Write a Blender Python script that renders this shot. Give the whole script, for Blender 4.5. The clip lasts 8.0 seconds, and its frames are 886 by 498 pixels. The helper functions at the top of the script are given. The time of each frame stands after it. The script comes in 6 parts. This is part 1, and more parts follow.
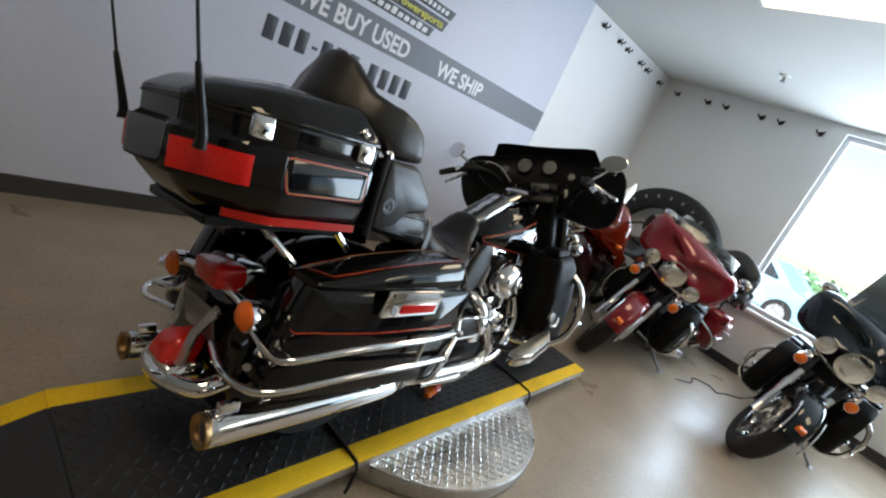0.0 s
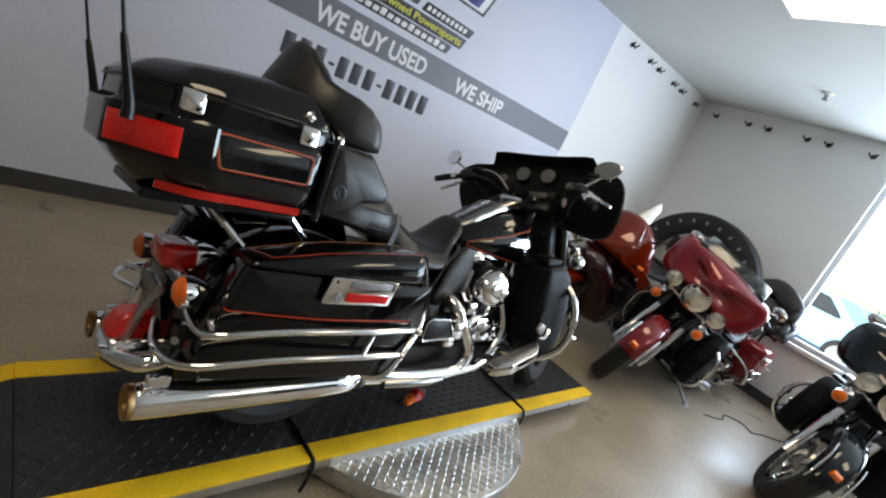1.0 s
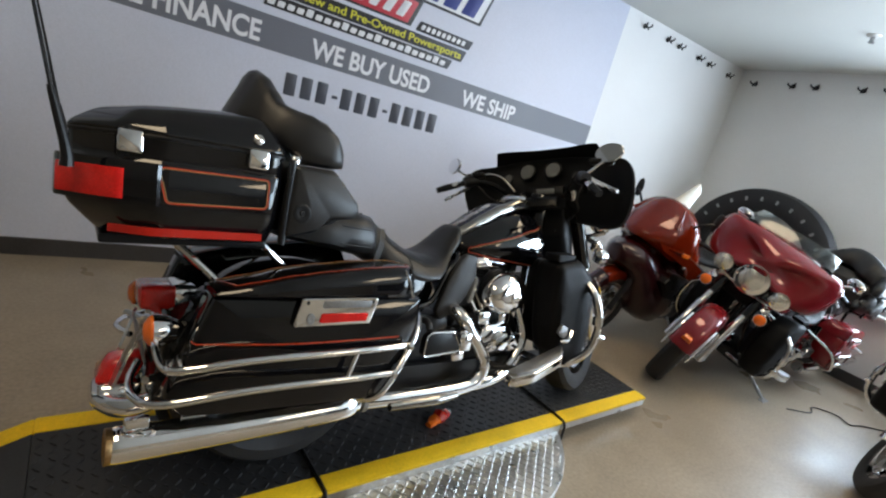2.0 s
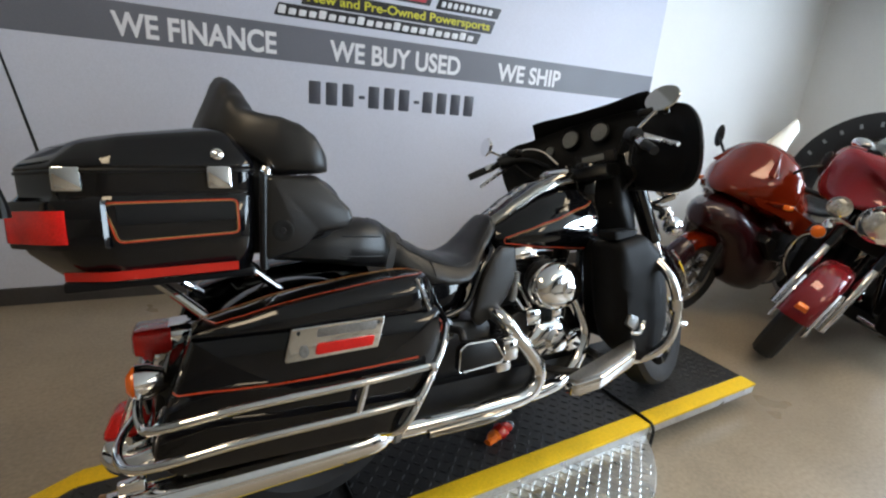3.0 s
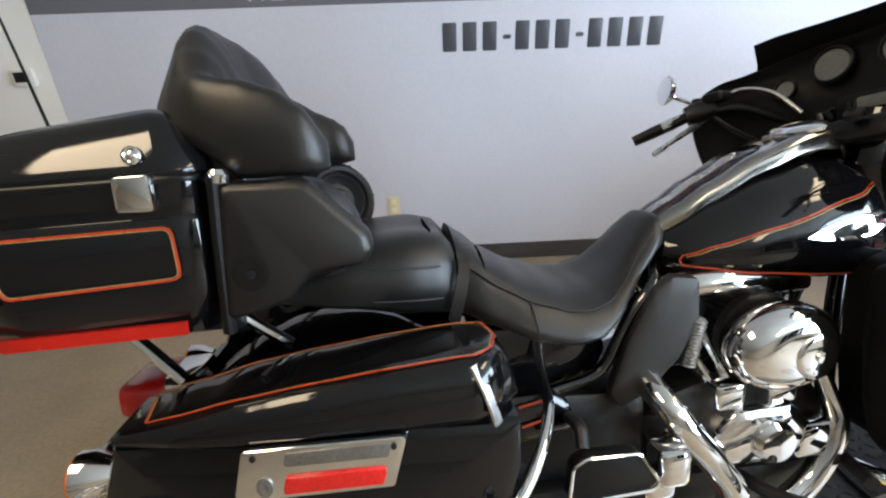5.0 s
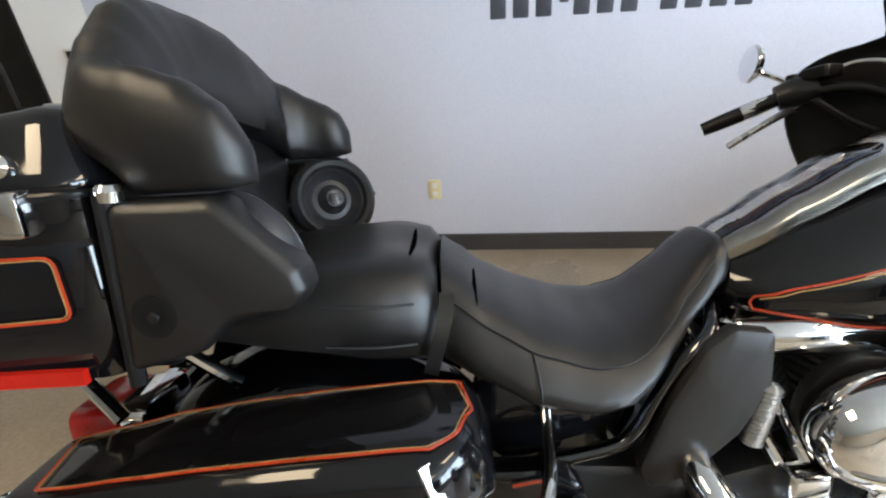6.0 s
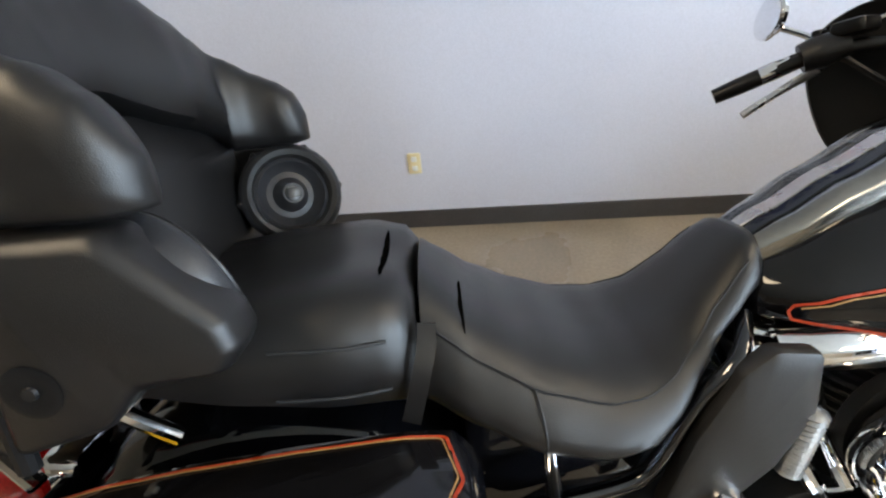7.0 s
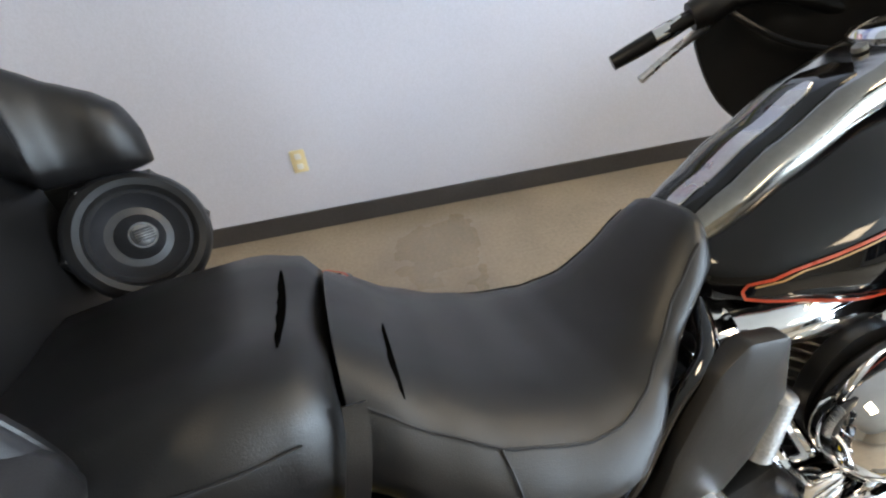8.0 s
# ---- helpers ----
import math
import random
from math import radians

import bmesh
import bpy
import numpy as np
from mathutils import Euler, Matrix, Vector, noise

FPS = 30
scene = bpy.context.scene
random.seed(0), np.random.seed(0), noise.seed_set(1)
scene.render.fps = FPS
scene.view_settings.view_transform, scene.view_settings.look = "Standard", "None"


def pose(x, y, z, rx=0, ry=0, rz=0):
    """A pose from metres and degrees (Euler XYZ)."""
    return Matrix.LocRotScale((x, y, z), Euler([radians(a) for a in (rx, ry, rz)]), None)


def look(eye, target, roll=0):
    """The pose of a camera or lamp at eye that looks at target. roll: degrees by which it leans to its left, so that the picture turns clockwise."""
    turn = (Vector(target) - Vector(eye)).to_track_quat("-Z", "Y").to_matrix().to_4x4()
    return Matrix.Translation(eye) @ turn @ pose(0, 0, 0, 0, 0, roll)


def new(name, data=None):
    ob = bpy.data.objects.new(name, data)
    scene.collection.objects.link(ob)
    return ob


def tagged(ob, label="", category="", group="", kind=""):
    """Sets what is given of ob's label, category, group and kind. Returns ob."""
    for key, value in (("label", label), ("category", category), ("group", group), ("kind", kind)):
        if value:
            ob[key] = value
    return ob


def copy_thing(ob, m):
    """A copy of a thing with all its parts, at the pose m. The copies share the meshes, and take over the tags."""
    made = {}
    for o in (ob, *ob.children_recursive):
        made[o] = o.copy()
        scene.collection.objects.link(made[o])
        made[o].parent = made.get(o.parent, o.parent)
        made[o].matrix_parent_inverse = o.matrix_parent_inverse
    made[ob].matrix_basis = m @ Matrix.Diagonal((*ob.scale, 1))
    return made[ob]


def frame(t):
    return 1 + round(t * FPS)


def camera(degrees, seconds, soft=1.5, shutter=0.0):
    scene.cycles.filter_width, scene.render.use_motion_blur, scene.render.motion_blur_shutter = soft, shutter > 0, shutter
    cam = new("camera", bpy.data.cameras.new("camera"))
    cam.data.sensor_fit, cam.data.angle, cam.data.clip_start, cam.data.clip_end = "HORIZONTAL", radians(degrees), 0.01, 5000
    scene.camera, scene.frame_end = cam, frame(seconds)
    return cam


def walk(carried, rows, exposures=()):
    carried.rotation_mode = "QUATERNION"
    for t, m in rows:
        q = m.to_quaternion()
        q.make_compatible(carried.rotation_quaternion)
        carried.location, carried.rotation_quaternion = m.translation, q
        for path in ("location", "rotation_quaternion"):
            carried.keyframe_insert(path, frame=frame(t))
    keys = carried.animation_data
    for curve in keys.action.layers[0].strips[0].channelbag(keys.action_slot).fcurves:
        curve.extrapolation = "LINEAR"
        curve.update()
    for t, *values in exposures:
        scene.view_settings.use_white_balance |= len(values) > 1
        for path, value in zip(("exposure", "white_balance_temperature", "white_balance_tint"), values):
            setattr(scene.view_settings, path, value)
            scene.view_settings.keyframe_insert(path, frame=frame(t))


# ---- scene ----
cam = camera(87.1, 8.0, soft=2.2)
PATH = [
    (0, (0.458, -0.051, 1.345), (1.882, 1.242, 0.797), 24.4),
    (0.5, (0.568, -0.127, 1.351), (1.934, 1.229, 0.808), 25.6),
    (1, (0.689, -0.227, 1.349), (1.958, 1.228, 0.828), 24.6),
    (1.5, (0.806, -0.304, 1.364), (1.978, 1.235, 0.858), 20.3),
    (1.7, (0.854, -0.317, 1.363), (1.984, 1.254, 0.86), 18.2),
    (2.8, (1.13, -0.212, 1.362), (1.973, 1.503, 0.773), 6.3),
    (3, (1.195, -0.181, 1.352), (1.961, 1.563, 0.743), 4.5),
    (3.5, (1.361, -0.093, 1.344), (1.888, 1.721, 0.686), 2.2),
    (4, (1.456, 0.055, 1.335), (1.752, 1.901, 0.625), 0.0),
    (4.5, (1.514, 0.223, 1.329), (1.642, 2.069, 0.572), -1.5),
    (5, (1.551, 0.34, 1.323), (1.549, 2.165, 0.505), -2.8),
    (5.2, (1.577, 0.387, 1.32), (1.51, 2.214, 0.511), -3.7),
    (6.3, (1.679, 0.597, 1.312), (1.38, 2.329, 0.358), -4.8),
    (6.5, (1.676, 0.622, 1.313), (1.382, 2.342, 0.335), -5.4),
    (7, (1.662, 0.698, 1.303), (1.452, 2.397, 0.268), -6.0),
    (7.5, (1.646, 0.783, 1.289), (1.627, 2.442, 0.172), -7.1),
    (8, (1.646, 0.835, 1.283), (1.839, 2.467, 0.142), -7.6),
]
walk(cam, [(t, look(eye, target, roll)) for t, eye, target, roll in PATH],
     exposures=[(0, 1.24), (1.5, 1.38), (3.5, 1.66), (5, 2.05), (6.5, 2.24), (8, 2.30)])

# ---------------------------------------------------------------- light
world = bpy.data.worlds.new("sky")
scene.world = world
world.use_nodes = True
wn = world.node_tree
sky = wn.nodes.new("ShaderNodeTexSky")
sky.sky_type = "NISHITA"
sky.sun_disc = False
sky.sun_elevation = radians(48)
sky.sun_rotation = radians(270)
wn.links.new(sky.outputs[0], wn.nodes["Background"].inputs[0])
wn.nodes["Background"].inputs[1].default_value = 0.14

sun_data = bpy.data.lights.new("sun", "SUN")
sun_data.energy, sun_data.angle, sun_data.color = 5.0, radians(0.6), (1.0, 0.95, 0.88)
sun = new("sun", sun_data)
sun.matrix_world = look((-14, 1, 15), (0, 0, 0))
# daylight of the shop windows beyond the view
win_data = bpy.data.lights.new("window_daylight", "AREA")
win_data.shape, win_data.size, win_data.size_y = "RECTANGLE", 4.4, 1.9
win_data.energy, win_data.color = 156.0, (0.69, 0.83, 1.0)
win_lamp = new("window_daylight", win_data)
win_lamp.matrix_world = look((6.74, -1.2, 1.70), (0.0, -1.2, 1.70))


# ---------------------------------------------------------------- materials
def pbr(name, base, rough=0.5, metal=0.0, var=0.1, scale=6.0, bump=0.0, bump_scale=80.0, coat=0.0, rvar=0.06, alpha=1.0):
    """A surface with colour and gloss that vary at a large and a small scale, and fine relief."""
    m = bpy.data.materials.new(name)
    m.use_nodes = True
    nt = m.node_tree
    p = nt.nodes["Principled BSDF"]
    co = nt.nodes.new("ShaderNodeTexCoord")
    big = nt.nodes.new("ShaderNodeTexNoise")
    big.inputs["Scale"].default_value, big.inputs["Detail"].default_value = scale, 4.0
    fine = nt.nodes.new("ShaderNodeTexNoise")
    fine.inputs["Scale"].default_value, fine.inputs["Detail"].default_value = bump_scale, 3.0
    for n in (big, fine):
        nt.links.new(co.outputs["Object"], n.inputs["Vector"])
    add = nt.nodes.new("ShaderNodeMath")
    add.operation = "ADD"
    nt.links.new(big.outputs[0], add.inputs[0])
    nt.links.new(fine.outputs[0], add.inputs[1])
    mr = nt.nodes.new("ShaderNodeMapRange")
    mr.inputs[1].default_value, mr.inputs[2].default_value = 0.7, 1.3
    mr.inputs[3].default_value, mr.inputs[4].default_value = 1.0 - var, 1.0 + var
    nt.links.new(add.outputs[0], mr.inputs[0])
    mul = nt.nodes.new("ShaderNodeMixRGB")
    mul.blend_type = "MULTIPLY"
    mul.inputs[0].default_value = 1.0
    mul.inputs[1].default_value = (*base, 1)
    nt.links.new(mr.outputs[0], mul.inputs[2])
    nt.links.new(mul.outputs[0], p.inputs["Base Color"])
    rr = nt.nodes.new("ShaderNodeMapRange")
    rr.inputs[1].default_value, rr.inputs[2].default_value = 0.3, 0.7
    rr.inputs[3].default_value, rr.inputs[4].default_value = max(0.01, rough - rvar), min(1.0, rough + rvar)
    nt.links.new(big.outputs[0], rr.inputs[0])
    nt.links.new(rr.outputs[0], p.inputs["Roughness"])
    p.inputs["Metallic"].default_value = metal
    p.inputs["Coat Weight"].default_value = coat
    p.inputs["Coat Roughness"].default_value = 0.03
    p.inputs["Alpha"].default_value = alpha
    if bump:
        b = nt.nodes.new("ShaderNodeBump")
        b.inputs["Strength"].default_value, b.inputs["Distance"].default_value = bump, 0.002
        nt.links.new(fine.outputs[0], b.inputs["Height"])
        nt.links.new(b.outputs[0], p.inputs["Normal"])
    return m


def glow(name, colour, strength):
    m = bpy.data.materials.new(name)
    m.use_nodes = True
    p = m.node_tree.nodes["Principled BSDF"]
    p.inputs["Base Color"].default_value = (0.8, 0.8, 0.8, 1)
    p.inputs["Emission Color"].default_value = (*colour, 1)
    p.inputs["Emission Strength"].default_value = strength
    return m


def clear(name, tint=(1, 1, 1), gloss=0.02):
    """Thin clear sheet: lets light straight through and mirrors a little at the surface."""
    m = bpy.data.materials.new(name)
    m.use_nodes = True
    nt = m.node_tree
    out = nt.nodes["Material Output"]
    tr = nt.nodes.new("ShaderNodeBsdfTransparent")
    tr.inputs[0].default_value = (*tint, 1)
    gl = nt.nodes.new("ShaderNodeBsdfGlossy")
    gl.inputs["Roughness"].default_value = gloss
    fr = nt.nodes.new("ShaderNodeFresnel")
    fr.inputs[0].default_value = 1.45
    mx = nt.nodes.new("ShaderNodeMixShader")
    nt.links.new(fr.outputs[0], mx.inputs[0])
    nt.links.new(tr.outputs[0], mx.inputs[1])
    nt.links.new(gl.outputs[0], mx.inputs[2])
    nt.links.new(mx.outputs[0], out.inputs[0])
    return m


BLACK = pbr("gloss_black_paint", (0.004, 0.004, 0.005), 0.06, 0, 0.2, 3, 0, 200, 0.0, 0.02)
DARKCHROME = pbr("black_chrome", (0.09, 0.09, 0.095), 0.07, 1, 0.05, 7, 0, 90, 0, 0.03)
MATTE = pbr("matte_black_plastic", (0.013, 0.012, 0.011), 0.46, 0, 0.2, 8, 0.12, 400, 0, 0.05)
SATIN = pbr("satin_black", (0.006, 0.006, 0.0065), 0.36, 0, 0.2, 8, 0.1, 400, 0)
VINYL = pbr("black_vinyl", (0.008, 0.0075, 0.0075), 0.36, 0, 0.18, 5, 0.22, 900, 0, 0.07)
LOWER = pbr("moulded_black_plastic", (0.004, 0.004, 0.0045), 0.55, 0, 0.2, 6, 0.1, 300, 0, 0.06)
VINYL.node_tree.nodes["Principled BSDF"].inputs["Specular IOR Level"].default_value = 0.5
LOWER.node_tree.nodes["Principled BSDF"].inputs["Specular IOR Level"].default_value = 0.15
SATIN.node_tree.nodes["Principled BSDF"].inputs["Specular IOR Level"].default_value = 0.28
# near-black without gloss, laid on for the shade inside the seat's slots
SLOT = pbr("seat_gap_shade", (0.002, 0.002, 0.002), 0.9, 0, 0.1, 20, 0, 90)
SLOT.node_tree.nodes["Principled BSDF"].inputs["Specular IOR Level"].default_value = 0.0
CONE = pbr("speaker_rubber", (0.018, 0.018, 0.02), 0.42, 0, 0.2, 12, 0.15, 260)
PIPING = pbr("seam_thread", (0.012, 0.012, 0.013), 0.6, 0, 0.2, 40, 0.2, 900)
RUBBER = pbr("tyre_rubber", (0.011, 0.011, 0.012), 0.7, 0, 0.25, 9, 0.3, 220)
CHROME = pbr("chrome", (0.82, 0.82, 0.83), 0.05, 1, 0.04, 7, 0, 90, 0, 0.03)
WORNCHROME = pbr("dulled_chrome", (0.30, 0.285, 0.26), 0.13, 1, 0.08, 7, 0.05, 120, 0, 0.05)
ALU = pbr("polished_aluminium", (0.62, 0.61, 0.6), 0.26, 1, 0.12, 14, 0.15, 160, 0, 0.1)
BRASS = pbr("heat_stained_metal", (0.32, 0.2, 0.09), 0.35, 1, 0.25, 20, 0.2, 160)
CAST = pbr("cast_metal", (0.3, 0.3, 0.3), 0.42, 0.9, 0.2, 18, 0.3, 200)
DARKMETAL = pbr("black_engine_metal", (0.012, 0.012, 0.013), 0.4, 0.3, 0.25, 14, 0.25, 180)
STRIPE = pbr("orange_pinstripe", (0.40, 0.04, 0.010), 0.3, 0, 0.08, 20, 0, 90, 0.3)
GOLD = pbr("cream_pinstripe", (0.36, 0.21, 0.08), 0.3, 0, 0.08, 20, 0, 90, 0.3)
REDLENS = pbr("red_lens", (0.62, 0.012, 0.01), 0.16, 0, 0.18, 30, 0.2, 240, 0.5)
REDSTRIP = pbr("red_reflector_strip", (0.42, 0.012, 0.006), 0.22, 0, 0.1, 30, 0.1, 300, 0.4)
AMBER = pbr("amber_lens", (0.85, 0.16, 0.01), 0.18, 0, 0.1, 30, 0.1, 240, 0.4)
LAMPGLASS = pbr("lamp_glass", (0.75, 0.76, 0.74), 0.12, 0.75, 0.2, 60, 0.6, 130, 0.3)
GAUGE = pbr("silver_gauge_face", (0.17, 0.175, 0.17), 0.35, 0.0, 0.15, 30, 0, 90, 0.2)
DARKGLASS = pbr("tinted_glass", (0.03, 0.035, 0.04), 0.06, 0, 0.1, 5, 0, 90)
MIRROR = pbr("mirror_glass", (0.85, 0.86, 0.88), 0.03, 1, 0.03, 9, 0, 90, 0, 0.01)
RUBMAT = pbr("ramp_rubber", (0.014, 0.0135, 0.0135), 0.5, 0, 0.35, 7, 0.3, 160)
# clear sheet given a pale, near-opaque colour for the window glare on it
PALESCREEN = pbr("pale_screen_glare", (0.72, 0.70, 0.62), 0.12, 0, 0.06, 5, 0, 200, 0, 0.03, 0.75)
YELLOW = pbr("yellow_paint", (0.82, 0.52, 0.002), 0.72, 0, 0.12, 9, 0.25, 120)
DIAMOND = pbr("tread_plate", (0.56, 0.56, 0.55), 0.36, 1, 0.18, 10, 0.25, 90, 0, 0.12)
# near-black red of the sport tourer's lower fairing and mudguard ends
DARKRED = pbr("near_black_red", (0.022, 0.002, 0.003), 0.24, 0.1, 0.12, 5, 0, 200, 0.1, 0.03)
MAROON = pbr("dark_red_paint", (0.17, 0.008, 0.012), 0.09, 0.1, 0.12, 5, 0, 200, 0.15, 0.03)
TEAL = pbr("blue_black_paint", (0.006, 0.011, 0.017), 0.08, 0.1, 0.2, 5, 0, 200, 0.1, 0.03)
ORANGE = pbr("burnt_orange_paint", (0.145, 0.011, 0.002), 0.10, 0.1, 0.15, 5, 0, 200, 0.1, 0.03)
WHITEPL = pbr("white_plastic", (0.75, 0.74, 0.7), 0.35, 0, 0.06, 12, 0.05, 200)
CREAM = pbr("cream_plastic", (0.72, 0.62, 0.36), 0.4, 0, 0.06, 12, 0.05, 200)
WALLPAINT = pbr("white_wall_paint", (0.79, 0.785, 0.77), 0.75, 0, 0.05, 1.2, 0.25, 140)
CEILPAINT = pbr("ceiling_paint", (0.66, 0.67, 0.63), 0.85, 0, 0.06, 1.1, 0.3, 130)
# colour of the unseen walls, picked for the warm reflections they give
BACKWALL = pbr("unseen_wall_tan", (0.42, 0.33, 0.23), 0.8, 0, 0.08, 1.0, 0.2, 120)
BASEB = pbr("dark_vinyl_base", (0.045, 0.042, 0.042), 0.5, 0, 0.2, 4, 0.15, 90)
FILM = pbr("grey_wall_film", (0.56, 0.575, 0.66), 0.5, 0, 0.07, 0.9, 0.08, 120)
BAND = pbr("dark_grey_band", (0.135, 0.14, 0.165), 0.5, 0, 0.08, 2, 0.08, 120)
INKWHITE = pbr("white_lettering", (0.74, 0.74, 0.76), 0.5, 0, 0.04, 4, 0.05, 100)
INKDARK = pbr("dark_grey_print", (0.07, 0.075, 0.095), 0.5, 0, 0.08, 5, 0.05, 100)
INKBLACK = pbr("black_print", (0.02, 0.02, 0.024), 0.5, 0, 0.1, 5, 0.05, 100)
INKYELLOW = pbr("yellow_print", (0.62, 0.58, 0.04), 0.5, 0, 0.06, 5, 0.05, 100)
INKRED = pbr("red_print", (0.5, 0.03, 0.05), 0.5, 0, 0.06, 5, 0.05, 100)
INKBLUE = pbr("blue_print", (0.03, 0.045, 0.22), 0.5, 0, 0.06, 5, 0.05, 100)
FRAMEBLK = pbr("dark_window_frame", (0.02, 0.021, 0.024), 0.4, 0.4, 0.1, 8, 0.1, 160)
FRAMEWHT = pbr("pale_window_frame", (0.62, 0.63, 0.64), 0.4, 0.2, 0.06, 8, 0.1, 160)
GLASS = clear("window_glass", (0.97, 0.985, 0.98))
SMOKE = clear("smoked_screen", (0.16, 0.17, 0.18))
SCREEN = clear("clear_screen", (0.75, 0.76, 0.74))
ASPHALT = pbr("pale_concrete", (0.42, 0.42, 0.41), 0.9, 0, 0.2, 3, 0.4, 40)
GRASS = pbr("grass", (0.12, 0.2, 0.09), 0.9, 0, 0.3, 2, 0.5, 30)
BLUECAR = pbr("pale_blue_paint", (0.30, 0.58, 0.72), 0.2, 0.2, 0.08, 3, 0, 100, 0.6)
LEAF = pbr("leaf", (0.10, 0.24, 0.11), 0.7, 0, 0.4, 5, 0.2, 60)
BARK = pbr("bark", (0.12, 0.08, 0.05), 0.9, 0, 0.3, 9, 0.5, 50)
TROFFER = glow("lamp_diffuser", (1.0, 0.80, 0.54), 3.6)


def concrete():
    """Sealed, worn concrete: blotches, fine grain, scuffs and a broken sheen."""
    m = pbr("sealed_concrete", (0.30, 0.245, 0.18), 0.36, 0, 0.2, 1.3, 0.15, 60, 0.0, 0.12)
    nt = m.node_tree
    p = nt.nodes["Principled BSDF"]
    co = nt.nodes["Texture Coordinate"]
    old = p.inputs["Base Color"].links[0].from_socket
    spots = nt.nodes.new("ShaderNodeTexNoise")
    spots.inputs["Scale"].default_value, spots.inputs["Detail"].default_value = 4.5, 8
    nt.links.new(co.outputs["Object"], spots.inputs["Vector"])
    ramp = nt.nodes.new("ShaderNodeValToRGB")
    ramp.color_ramp.elements[0].position, ramp.color_ramp.elements[0].color = 0.34, (0.93, 0.925, 0.92, 1)
    ramp.color_ramp.elements[1].position, ramp.color_ramp.elements[1].color = 0.62, (1.05, 1.04, 1.02, 1)
    nt.links.new(spots.outputs[0], ramp.inputs[0])
    mul = nt.nodes.new("ShaderNodeMixRGB")
    mul.blend_type = "MULTIPLY"
    mul.inputs[0].default_value = 1
    nt.links.new(old, mul.inputs[1])
    nt.links.new(ramp.outputs[0], mul.inputs[2])
    nt.links.new(mul.outputs[0], p.inputs["Base Color"])
    return m


CONCRETE = concrete()


# ---------------------------------------------------------------- mesh helpers
V = Vector


def part(name, bm, material, parent=None, label="", crease=32, move=None):
    """Links a bmesh as one mesh object, smooth with sharp creases."""
    bmesh.ops.recalc_face_normals(bm, faces=bm.faces)
    if move is not None:
        bm.transform(move)
    me = bpy.data.meshes.new(name)
    bm.to_mesh(me)
    bm.free()
    me.materials.append(material)
    me.polygons.foreach_set("use_smooth", [True] * len(me.polygons))
    me.set_sharp_from_angle(angle=radians(crease))
    ob = new(name, me)
    if parent is not None:
        ob.parent = parent
    if label:
        tagged(ob, label)
    return ob


def thing(name, m, label, category, group="", kind=""):
    ob = new(name)
    ob.empty_display_size = 0.1
    ob.matrix_basis = m
    return tagged(ob, label, category, group, kind)


def loft(rings, cap=True, close=True):
    bm = bmesh.new()
    vs = [[bm.verts.new(p) for p in ring] for ring in rings]
    n = len(rings[0])
    for a, b in zip(vs, vs[1:]):
        for i in range(n if close else n - 1):
            j = (i + 1) % n
            bm.faces.new((a[i], a[j], b[j], b[i]))
    if cap and cap != "end":
        bm.faces.new(vs[0][::-1])
    if cap:
        bm.faces.new(vs[-1])
    return bm


def glide(points, steps=6):
    """A smooth line through the points."""
    p = [V(q) for q in points]
    p = [p[0] * 2 - p[1]] + p + [p[-1] * 2 - p[-2]]
    out = []
    for i in range(1, len(p) - 2):
        a, b, c, d = p[i - 1:i + 3]
        for k in range(steps):
            t = k / steps
            out.append(0.5 * ((2 * b) + (c - a) * t + (2 * a - 5 * b + 4 * c - d) * t * t + (3 * b - a - 3 * c + d) * t ** 3))
    out.append(p[-2])
    return out


def tube(points, r, n=12, steps=6, flat=1.0):
    """A round bar along a smooth line; r is a number or one per point."""
    line = glide(points, steps)
    if not isinstance(r, (list, tuple)):
        r = [r] * len(points)
    rings, up = [], None
    for i, q in enumerate(line):
        d = (line[min(i + 1, len(line) - 1)] - line[max(i - 1, 0)]).normalized()
        if up is None:
            up = d.orthogonal().normalized()
        side = d.cross(up).normalized()
        up = side.cross(d).normalized()
        k = min(i / steps, len(r) - 1.001)
        rr = r[int(k)] * (1 - k % 1) + r[int(k) + 1] * (k % 1)
        rings.append([q + rr * (math.cos(a) * side + flat * math.sin(a) * up) for a in (2 * math.pi * j / n for j in range(n))])
    return loft(rings)


def lathe(profile, n=32, m=None):
    """Turns (radius, height) pairs round the z axis."""
    bm = loft([[V((r * math.cos(a), r * math.sin(a), h)) for a in (2 * math.pi * j / n for j in range(n))] for r, h in profile], cap=profile[0] != profile[-1])
    if m is not None:
        bm.transform(m)
    return bm


def axis(at, along):
    """A frame whose z axis points along a direction."""
    return Matrix.Translation(V(at)) @ V(along).to_track_quat("Z", "Y").to_matrix().to_4x4()


def round_poly(pts, radii, seg=5):
    """A polygon with rounded corners, in the plane."""
    out = []
    n = len(pts)
    for i in range(n):
        p, a, b = V(pts[i]), V(pts[i - 1]), V(pts[(i + 1) % n])
        r = radii[i] if isinstance(radii, (list, tuple)) else radii
        u, w = (a - p).normalized(), (b - p).normalized()
        half = max(0.05, u.angle(w) / 2)
        d = min(r / math.tan(half), (a - p).length * 0.48, (b - p).length * 0.48)
        s, e = p + u * d, p + w * d
        for k in range(seg + 1):
            t = k / seg
            out.append(s * (1 - t) ** 2 + p * 2 * t * (1 - t) + e * t * t)
    return out


